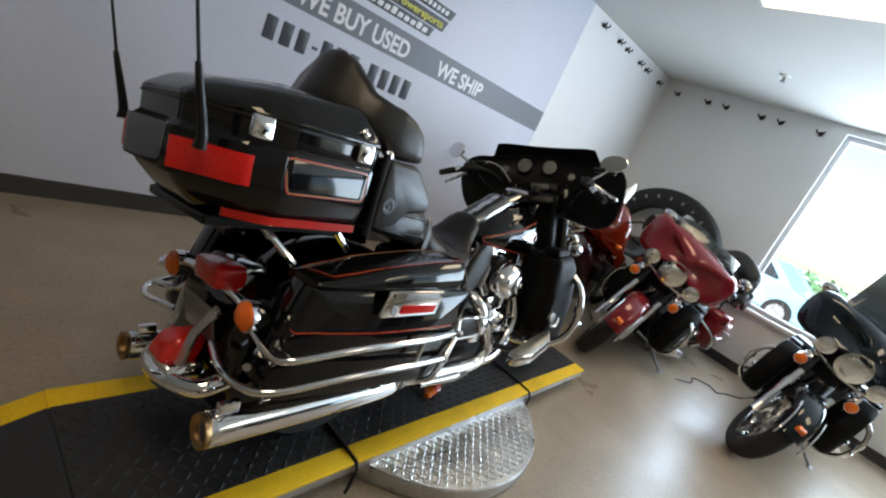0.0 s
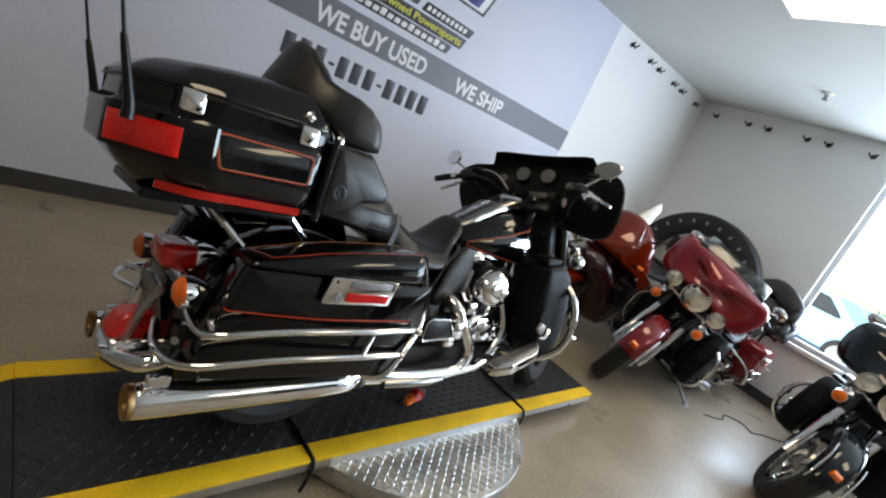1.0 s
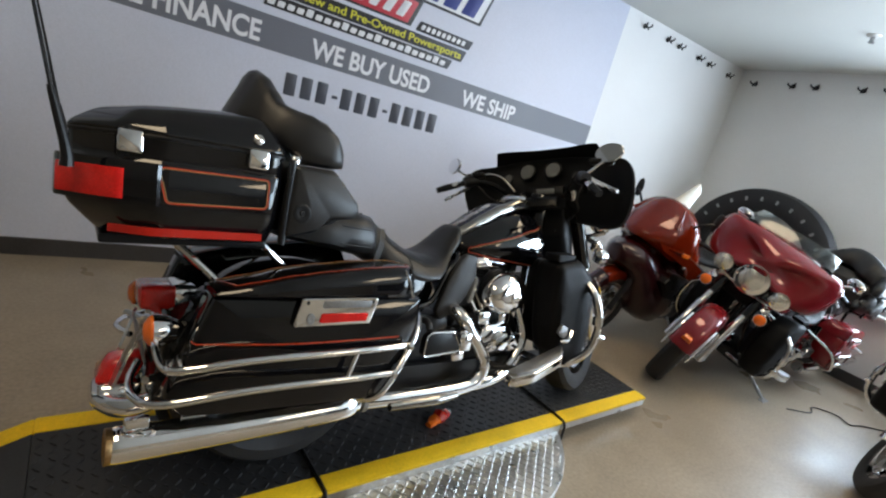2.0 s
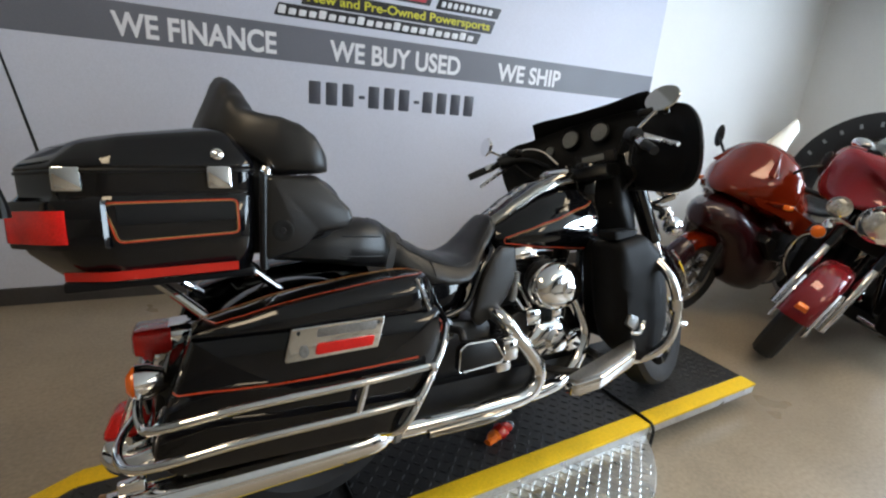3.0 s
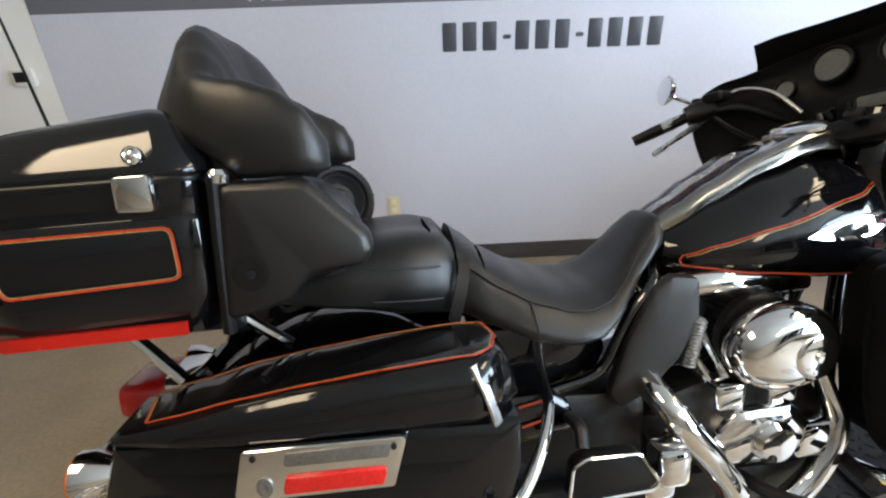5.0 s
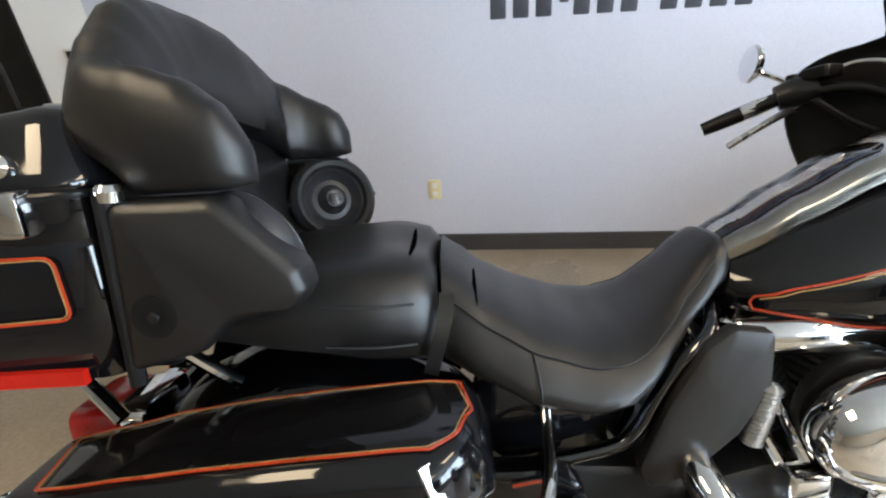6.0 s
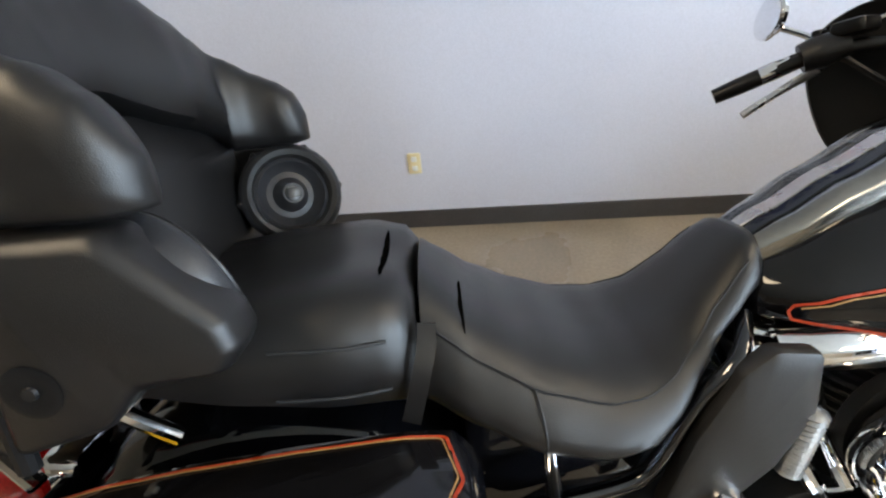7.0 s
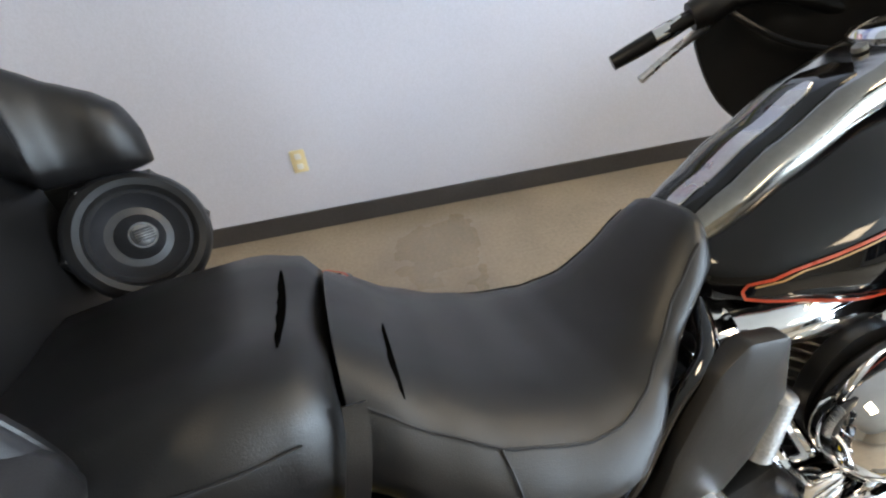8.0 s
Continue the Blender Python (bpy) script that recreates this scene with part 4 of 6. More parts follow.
def bag_shell(root, s, paint, stripes):
    body = round_poly([(-0.325, 0.652), (0.290, 0.652), (0.292, 0.60), (0.235, 0.42), (0.17, 0.365), (-0.36, 0.37), (-0.405, 0.42)], [0.006, 0.006, 0.04, 0.08, 0.06, 0.05, 0.03], 4)
    bag = part("saddlebag", slab([V(p) for p in body], s * 0.215, s * 0.425, 0.022, dome=0.010), paint, root, "gloss black hard saddlebag")
    # lid with a top that falls to the outside
    rings = []
    crown = [(-0.33, 0.664), (-0.30, 0.669), (-0.2, 0.683), (-0.1, 0.699), (0.0, 0.713), (0.12, 0.725), (0.22, 0.731), (0.27, 0.727), (0.288, 0.708), (0.302, 0.668)]
    across = [(0.188, 0.50), (0.200, 0.84), (0.235, 0.97), (0.285, 1.0), (0.34, 1.0), (0.390, 0.985), (0.408, 0.90), (0.420, 0.66), (0.425, 0.34), (0.424, 0.10)]
    for x in [-0.322, -0.318, -0.305] + frange(-0.28, 0.22, 25) + [0.24, 0.255, 0.27, 0.283, 0.292, 0.298, 0.301]:
        hi = mix(crown, x)
        e = 0.008 if x in (-0.322, 0.301) else 0.0
        t = 0.05 * max(0.0, (x - 0.232) / 0.05) ** 1.3
        rings.append([V((x, s * 0.185, 0.646)), V((x, s * (0.415 - e - t), 0.654))]
                     + [V((x, s * (q - (e + t) * min(1.0, max(0.0, (q - 0.3) / 0.1))), 0.656 + (hi - 0.656) * f)) for q, f in across[::-1]])
    lid = part("lid", loft(rings), paint, bag, "gloss black lid", 40)

    def on_lid(x, q):
        f = next((a[1] + (b[1] - a[1]) * (q - a[0]) / (b[0] - a[0]) for a, b in zip(across, across[1:]) if q <= b[0]), 0.5)
        t = 0.05 * max(0.0, (x - 0.232) / 0.05) ** 1.3
        return V((x, s * (q - t * min(1.0, max(0.0, (q - 0.3) / 0.1))), 0.656 + (mix(crown, x) - 0.656) * f))
    if stripes:
        loop = round_poly([(-0.265, 0.389), (0.232, 0.389), (0.262, 0.375), (0.279, 0.29), (0.264, 0.224), (-0.30, 0.214)], [0.008, 0.01, 0.015, 0.02, 0.01, 0.008], 4)
        dense = []
        for a, b in zip(loop, loop[1:] + loop[:1]):
            k = max(1, int((b - a).length / 0.03))
            dense += [a + (b - a) * i / k for i in range(k)]
        pts = [on_lid(*p) for p in dense]
        part("pinstripe", ribbon(pts, 0.0036, (0, s * 0.1, 1), 0.0022, True), STRIPE, lid, "orange pinstripe")
        part("pinstripe", ribbon([on_lid(p.x * 0.988 - 0.001, 0.29 + (p.y - 0.29) * 0.955) for p in dense], 0.0016, (0, s * 0.1, 1), 0.0017, True), GOLD, lid)
        part("pinstripe", ribbon([(x, s * (0.4305 + 0.003 * (1 - abs(x + 0.05) / 0.3)), 0.557) for x in frange(-0.355, 0.215, 10)], 0.0045, (0, s, 0), 0.0016), STRIPE, bag)
        part("pinstripe", ribbon([(-0.355, s * 0.4265, 0.557), (-0.362, s * 0.421, 0.559), (-0.366, s * 0.410, 0.563)], 0.004, (0, s, 0), 0.0016), STRIPE, bag)
    # latch panel with its red reflector
    panel = part("latch_panel", slab([V(p) for p in round_poly([(-0.115, 0.603), (0.105, 0.605), (0.128, 0.660), (-0.092, 0.660)], 0.006, 3)], s * 0.428, s * 0.444, 0.004), CHROME, bag, "chrome latch panel")
    part("recess", slab([V(p) for p in round_poly([(-0.04, 0.640), (0.10, 0.640), (0.108, 0.655), (-0.034, 0.655)], 0.004, 2)], s * 0.443, s * 0.4455, 0.001), CAST, panel)
    part("reflector", slab([V(p) for p in round_poly([(-0.045, 0.611), (0.090, 0.612), (0.098, 0.629), (-0.038, 0.629)], 0.004, 2)], s * 0.443, s * 0.449, 0.0015), REDLENS, panel, "red reflector")
    part("lock", lathe([(0.001, 0), (0.011, 0), (0.011, 0.004), (0.006, 0.005), (0.001, 0.003)], 16, axis((-0.068, s * 0.443, 0.619), (0, s, 0))), CAST, panel)
    for x in (-0.078, 0.108):
        part("screw", lathe([(0.001, 0), (0.004, 0), (0.004, 0.002), (0.001, 0.002)], 10, axis((x, s * 0.4435, 0.651), (0, s, 0))), DARKMETAL, panel)
    # chrome strap at the front of the lid
    part("lid_trim", ribbon([(0.222, s * 0.403, 0.722), (0.236, s * 0.415, 0.690), (0.250, s * 0.424, 0.652)], 0.017, (0.75, s * 0.6, 0.25), 0.004, thick=0.004), ALU, bag, "bright lid edge trim")
    # guard rails
    part("guard_rail", tube(side([(-0.385, 0.19, 0.535), (-0.40, 0.27, 0.510), (-0.39, 0.345, 0.483), (-0.355, 0.390, 0.490), (-0.2, 0.414, 0.506), (0.05, 0.420, 0.504), (0.238, 0.402, 0.498)], s), 0.0096, 12), CHROME, root, "chrome saddlebag guard rail")
    part("guard_rail", tube(side([(-0.42, 0.12, 0.42), (-0.445, 0.22, 0.412), (-0.44, 0.305, 0.402), (-0.39, 0.375, 0.408), (-0.2, 0.412, 0.430), (0.05, 0.418, 0.426), (0.19, 0.410, 0.420)], s), 0.0096, 12), CHROME, root)
    part("guard_upright", tube(side([(0.394, 0.11, 0.64), (0.390, 0.15, 0.595), (0.384, 0.20, 0.575), (0.372, 0.25, 0.562), (0.345, 0.305, 0.545), (0.310, 0.350, 0.522), (0.264, 0.385, 0.482), (0.213, 0.402, 0.420), (0.160, 0.402, 0.352), (0.128, 0.34, 0.318)], s), 0.0105, 12), CHROME, root, "chrome guard upright")
    part("rail_link", tube(side([(0.066, 0.419, 0.504), (0.040, 0.418, 0.426)], s), 0.0078, 10, 2), CHROME, root)
    part("rail_link", tube(side([(0.135, 0.30, 0.50), (0.105, 0.31, 0.35)], s), 0.007, 10, 2), CHROME, root)
    part("rail_link", tube(side([(-0.36, 0.392, 0.488), (-0.35, 0.30, 0.49)], s), 0.009, 10, 2), CHROME, root)
    for x, z in ((0.240, 0.498), (0.192, 0.420)):
        part("rail_cap", lathe([(0.002, 0), (0.0125, 0), (0.014, 0.01), (0.009, 0.016), (0.002, 0.017)], 14, axis((x, s * 0.411, z), (1, 0, -0.03))), CHROME, root)
    return bag


def exhaust(root):
    for s in (-1, 1):
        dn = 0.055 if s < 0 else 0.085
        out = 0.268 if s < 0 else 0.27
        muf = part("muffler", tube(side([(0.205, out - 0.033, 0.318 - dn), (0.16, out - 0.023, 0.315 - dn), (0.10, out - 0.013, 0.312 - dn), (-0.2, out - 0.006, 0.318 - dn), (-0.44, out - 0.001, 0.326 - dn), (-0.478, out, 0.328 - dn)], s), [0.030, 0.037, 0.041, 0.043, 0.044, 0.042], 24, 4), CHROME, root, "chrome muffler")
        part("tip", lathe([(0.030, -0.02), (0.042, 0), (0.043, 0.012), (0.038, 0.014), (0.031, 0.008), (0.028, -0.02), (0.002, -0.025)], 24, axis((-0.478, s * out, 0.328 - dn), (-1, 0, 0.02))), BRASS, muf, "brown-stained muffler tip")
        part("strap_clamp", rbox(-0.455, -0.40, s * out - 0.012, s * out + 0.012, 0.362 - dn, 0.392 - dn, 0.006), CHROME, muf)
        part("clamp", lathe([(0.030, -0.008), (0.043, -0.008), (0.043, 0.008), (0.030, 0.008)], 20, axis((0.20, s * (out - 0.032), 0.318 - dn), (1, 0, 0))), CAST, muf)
        part("muffler_bracket", rbox(-0.33, -0.27, s * 0.25 - 0.006, s * 0.25 + 0.006, 0.29, 0.40, 0.003), CHROME, root)
    part("exhaust_pipe", tube([(0.615, -0.09, 0.545), (0.606, -0.16, 0.535), (0.616, -0.218, 0.510), (0.652, -0.236, 0.455), (0.705, -0.240, 0.387), (0.740, -0.242, 0.325), (0.718, -0.242, 0.266), (0.640, -0.243, 0.240), (0.40, -0.243, 0.244), (0.18, -0.240, 0.256)], 0.0275, 16), CHROME, root, "chrome rear exhaust pipe")
    part("heat_shield", tube([(0.60, -0.262, 0.222), (0.50, -0.264, 0.222), (0.30, -0.262, 0.230)], [0.012, 0.020, 0.016], 12), WORNCHROME, root, "dulled pipe shield")
    part("exhaust_pipe", tube([(0.935, -0.12, 0.62), (0.958, -0.165, 0.55), (0.982, -0.185, 0.48), (1.002, -0.195, 0.405), (0.978, -0.20, 0.335), (0.925, -0.205, 0.272), (0.84, -0.215, 0.240), (0.70, -0.215, 0.226), (0.45, -0.215, 0.226)], [0.013, 0.014, 0.017, 0.022, 0.024, 0.025, 0.026, 0.026, 0.026], 16), CHROME, root, "chrome front exhaust pipe")


def engine(root):
    part("crankcase", slab([V(p) for p in round_poly([(0.62, 0.30), (0.98, 0.30), (1.03, 0.40), (0.98, 0.50), (0.80, 0.53), (0.62, 0.48)], 0.05, 4)], -0.15, 0.15, 0.02), DARKMETAL, root, "black engine case")
    part("primary_cover", slab([V(p) for p in round_poly([(0.36, 0.30), (0.95, 0.29), (1.0, 0.38), (0.93, 0.48), (0.42, 0.48), (0.34, 0.40)], 0.07, 5)], 0.14, 0.235, 0.025), CHROME, root, "chrome primary cover")
    part("engine_pan", slab([V(p) for p in round_poly([(0.20, 0.21), (1.02, 0.21), (1.06, 0.31), (0.20, 0.33)], 0.03, 3)], -0.17, 0.17, 0.02), DARKMETAL, root)
    part("gearbox", slab([V(p) for p in round_poly([(0.30, 0.32), (0.62, 0.32), (0.62, 0.50), (0.40, 0.52), (0.30, 0.46)], 0.04, 4)], -0.14, 0.16, 0.02), DARKMETAL, root)
    part("cam_cover", slab([V(p) for p in round_poly([(0.74, 0.345), (0.90, 0.345), (0.95, 0.40), (0.90, 0.47), (0.78, 0.47), (0.72, 0.41)], 0.04, 5)], -0.14, -0.205, 0.014, dome=0.008), CHROME, root, "chrome cam cover")
    part("timer_cover", lathe([(0.002, 0), (0.045, 0), (0.045, 0.018), (0.036, 0.028), (0.002, 0.03)], 28, axis((0.845, -0.20, 0.40), (0, -1, 0))), CHROME, root)
    part("oil_pump", rbox(0.90, 0.985, -0.21, -0.12, 0.345, 0.42, 0.012), CHROME, root)
    for q in (0.735, 0.85):
        part("lifter_block", rbox(q, q + 0.065, -0.19, -0.10, 0.465, 0.52, 0.008), CHROME, root)
    c = V((0.815, 0.0, 0.40))
    for a in (-22.5, 22.5):
        d = V((math.sin(radians(a)), 0, math.cos(radians(a))))
        cyl = part("cylinder", lathe([(0.01, 0.08), (0.06, 0.08), (0.06, 0.30), (0.01, 0.30)], 24, axis(c, d)), CAST, root, "finned engine cylinder")
        for k in range(13):
            h = 0.10 + k * 0.0145
            part("fin", lathe([(0.05, h), (0.09, h), (0.092, h + 0.002), (0.09, h + 0.004), (0.05, h + 0.004)], 28, axis(c, d)), CAST, cyl)
        head = c + d * 0.325
        part("rocker_cover", merge(lathe([(0.01, -0.02), (0.09, -0.02), (0.092, -0.005), (0.085, 0.02), (0.07, 0.03), (0.01, 0.032)], 28, axis(head, d)),
                                   rbox(head.x - 0.06, head.x + 0.06, -0.115, -0.05, head.z - 0.03, head.z + 0.02, 0.012)), CHROME, cyl, "chrome rocker cover")
        for q in (-0.018, 0.018):
            foot = V((c.x + (0.03 if a > 0 else -0.03) * 1.5 + q, -0.155, 0.50))
            part("pushrod_tube", tube([foot, foot + (head + V((q * 1.6, -0.085, -0.02)) - foot) * 0.5, head + V((q * 1.6, -0.085, -0.02))], 0.0105, 10, 3), CHROME, cyl, "chrome pushrod tube")
    # air cleaner: oval dome with a centre disc
    rings = []
    for dy, k in ((0.0, 0.86), (0.012, 0.95), (0.03, 1.0), (0.05, 0.985), (0.066, 0.92), (0.078, 0.80), (0.085, 0.62), (0.087, 0.46)):
        rings.append([V((0.866 + k * 0.106 * math.cos(t) * (1.0 if math.cos(t) > 0 else 1.08), -0.15 - dy, 0.594 + k * 0.088 * math.sin(t) + k * 0.006 * math.cos(t))) for t in (2 * math.pi * j / 48 for j in range(48))])
    ac = part("air_cleaner", loft(rings), CHROME, root, "chrome oval air cleaner cover", 60)
    part("centre_disc", lathe([(0.003, 0), (0.047, 0), (0.047, 0.002), (0.044, 0.004), (0.036, 0.0055), (0.020, 0.0065), (0.013, 0.007), (0.011, 0.011), (0.003, 0.012)], 36, axis((0.900, -0.2335, 0.588), (0.06, -1, 0.02))), CHROME, ac)
    part("backing_plate", lathe([(0.01, 0), (0.088, 0), (0.088, 0.02), (0.01, 0.02)], 30, axis((0.850, -0.13, 0.60), (0, -1, 0))), SATIN, ac)
    part("intake", tube([(0.70, -0.09, 0.70), (0.78, -0.11, 0.71), (0.90, -0.10, 0.70)], 0.032, 14), CHROME, root)
    part("starter", lathe([(0.004, 0), (0.045, 0), (0.05, 0.01), (0.05, 0.12), (0.04, 0.13), (0.004, 0.13)], 24, axis((0.66, -0.08, 0.42), (0, -1, 0))), CHROME, root)
    part("frame_tube", merge(tube([(0.30, -0.15, 0.30), (0.60, -0.15, 0.26), (0.95, -0.14, 0.26), (1.06, -0.10, 0.36), (1.12, -0.05, 0.62), (1.17, -0.02, 0.86)], 0.018, 12),
                             tube([(0.30, 0.15, 0.30), (0.60, 0.15, 0.26), (0.95, 0.14, 0.26), (1.06, 0.10, 0.36), (1.12, 0.05, 0.62), (1.17, 0.02, 0.86)], 0.018, 12)), BLACK, root, "black frame tubes")
    part("frame_tube", tube([(0.26, -0.145, 0.518), (0.35, -0.145, 0.524), (0.44, -0.143, 0.538), (0.505, -0.142, 0.556), (0.532, -0.142, 0.585), (0.548, -0.142, 0.618), (0.580, -0.14, 0.675), (0.625, -0.135, 0.725), (0.66, -0.08, 0.750)], 0.0115, 12), DARKCHROME, root, "shiny dark seat rail")
    part("frame_tube", tube([(0.30, 0.17, 0.585), (0.45, 0.16, 0.60), (0.56, 0.12, 0.61), (0.66, 0.08, 0.68)], 0.014, 12), BLACK, root, "black seat rail")
    part("ribbed_hose", lathe([(0.002, 0)] + [(0.018 if k % 2 else 0.0135, k * 0.004) for k in range(27)] + [(0.002, 0.108)], 14, axis((0.695, -0.15, 0.555), (0.12, -0.1, 1))), CAST, root, "ribbed metal hose")
    part("oil_filter", lathe([(0.004, 0), (0.04, 0), (0.042, 0.01), (0.042, 0.08), (0.034, 0.09), (0.004, 0.09)], 24, axis((1.02, 0, 0.40), (1, 0, -0.1))), CHROME, root)


def side_pieces(root, paint, s):
    rim = round_poly([(0.612, 0.722), (0.648, 0.750), (0.702, 0.742), (0.707, 0.655), (0.668, 0.580), (0.600, 0.512), (0.545, 0.488), (0.525, 0.525), (0.562, 0.630)], [0.03, 0.015, 0.01, 0.03, 0.04, 0.04, 0.015, 0.02, 0.06], 4)
    part("side_shield", slab([V(p) for p in rim], s * (0.140 if s < 0 else 0.07), s * (0.168 if s < 0 else 0.10), 0.007, dome=0.006), MATTE, root, "matte black heat shield")
    part("side_cover", slab([V(p) for p in round_poly([(0.28, 0.66), (0.50, 0.68), (0.545, 0.60), (0.50, 0.50), (0.30, 0.46)], 0.04, 4)], s * 0.06, s * 0.115, 0.012), paint, root)
    panel = part("side_panel", slab([V(p) for p in round_poly([(0.28, 0.562), (0.395, 0.562), (0.435, 0.530), (0.44, 0.48), (0.30, 0.46)], [0.01, 0.015, 0.02, 0.03, 0.04], 4)], s * 0.162, s * 0.20, 0.008, dome=0.006), paint, root, "gloss black side panel")
    part("pinstripe", ribbon(side([(0.33, 0.2095, 0.548), (0.372, 0.2095, 0.556), (0.386, 0.2095, 0.542), (0.380, 0.2095, 0.518), (0.335, 0.2085, 0.506)], s), 0.005, (0, s, 0), 0.001), STRIPE, panel)
    # folded passenger footboard
    pts = round_poly([(0.388, 0.408), (0.396, 0.478), (0.42, 0.492), (0.515, 0.488), (0.553, 0.425), (0.54, 0.412)], [0.012, 0.02, 0.02, 0.02, 0.015, 0.015], 4)
    board = part("passenger_board", slab([V(p) for p in pts], s * 0.268, s * 0.296, 0.005), SATIN, root, "black passenger footboard, folded up")
    part("board_rim", tube([V((p.x, s * 0.299, p.y)) for p in pts] + [V((pts[0].x, s * 0.299, pts[0].y))], 0.0032, 6, 1), CHROME, board, "pale rim")
    part("board_bracket", merge(rbox(0.555, 0.615, s * 0.27 - 0.03, s * 0.27 + 0.03, 0.405, 0.475, 0.012), rbox(0.54, 0.60, s * 0.25 - 0.03, s * 0.25 + 0.03, 0.365, 0.41, 0.01)), CHROME, root)
    part("board_arm", tube(side([(0.42, 0.16, 0.50), (0.43, 0.24, 0.515), (0.425, 0.27, 0.49)], s), 0.012, 10), DARKMETAL, root)
    # rider footboard, nose turned up
    outline = round_poly([(0.765, 0.338), (0.765, 0.385), (0.86, 0.408), (1.04, 0.395), (1.085, 0.36), (1.07, 0.338)], [0.015, 0.03, 0.05, 0.04, 0.02, 0.015], 4)

    def lift(a, b, h):
        return V((a, s * b, 0.318 + (a - 0.765) * 0.16 + max(0, a - 0.99) * 0.35 + h))
    fb = part("footboard", slab([V(p) for p in outline], -0.046, -0.004, 0.010, lift), CHROME, root, "chrome-rimmed rider footboard")
    # grey metal on the pad stands for light reflected at a low angle
    part("rubber_pad", slab([V(p) + (V((0.92, 0.370)) - V(p)).normalized() * 0.010 for p in outline], -0.006, 0.008, 0.003, lift), CAST, fb, "footboard tread, grey for the light it reflects")
    part("board_mount", tube(side([(0.80, 0.12, 0.30), (0.83, 0.22, 0.295), (0.90, 0.30, 0.30)], s), 0.014, 10), DARKMETAL, root)
    part("board_mount", tube(side([(1.02, 0.10, 0.34), (1.02, 0.22, 0.325), (1.0, 0.28, 0.33)], s), 0.014, 10), DARKMETAL, root)


def lowers(root, s, paint):
    pts = round_poly([(1.01, 0.752), (1.15, 0.772), (1.24, 0.71), (1.292, 0.56), (1.292, 0.42), (1.25, 0.315), (1.155, 0.282), (1.055, 0.37), (1.022, 0.47), (1.008, 0.60)], [0.03, 0.06, 0.08, 0.08, 0.08, 0.05, 0.05, 0.06, 0.06, 0.06], 4)
    low = part("leg_fairing", slab([V(p) for p in pts], s * 0.20, s * 0.345, 0.035, dome=0.008), LOWER, root, "black leg fairing", 60)
    part("inner_panel", slab([V(p) for p in round_poly([(1.055, 0.74), (1.15, 0.75), (1.16, 0.36), (1.085, 0.36), (1.058, 0.50)], 0.03, 3)], s * 0.125, s * 0.215, 0.012), LOWER, low)
    part("vent_door", slab([V(p) for p in round_poly([(1.035, 0.462), (1.055, 0.498), (1.095, 0.482), (1.095, 0.445), (1.075, 0.435)], 0.008, 3)], s * 0.345, s * 0.362, 0.004), CAST, low, "grey vent flap")
    part("vent_lever", tube(side([(1.055, 0.368, 0.432), (1.08, 0.374, 0.43), (1.10, 0.372, 0.445), (1.112, 0.368, 0.468)], s), 0.008, 10), CHROME, low, "chrome lever")
    part("leg_fairing_cap", slab([V(p) for p in round_poly([(1.0, 0.755), (1.11, 0.768), (1.12, 0.79), (1.0, 0.79)], 0.012, 3)], s * 0.25, s * 0.33, 0.01), LOWER, low)


def guard_bar(root):
    half = [(1.155, 0.05, 0.74), (1.19, 0.18, 0.71), (1.21, 0.30, 0.685), (1.215, 0.38, 0.63), (1.225, 0.41, 0.55), (1.232, 0.41, 0.46), (1.21, 0.388, 0.37), (1.155, 0.315, 0.30), (1.09, 0.18, 0.275), (1.07, 0.06, 0.27)]
    for s in (-1, 1):
        part("engine_guard", tube(side(half, s), 0.0165, 14), CHROME, root, "chrome engine guard")
        part("guard_clamp", lathe([(0.012, -0.02), (0.024, -0.02), (0.024, 0.02), (0.012, 0.02)], 16, axis((1.228, s * 0.41, 0.52), (0.1, 0, -1))), CHROME, root)
        part("foot_peg", tube(side([(1.232, 0.41, 0.45), (1.255, 0.415, 0.445), (1.275, 0.415, 0.44)], s), 0.012, 10), CHROME, root, "chrome foot peg mount")


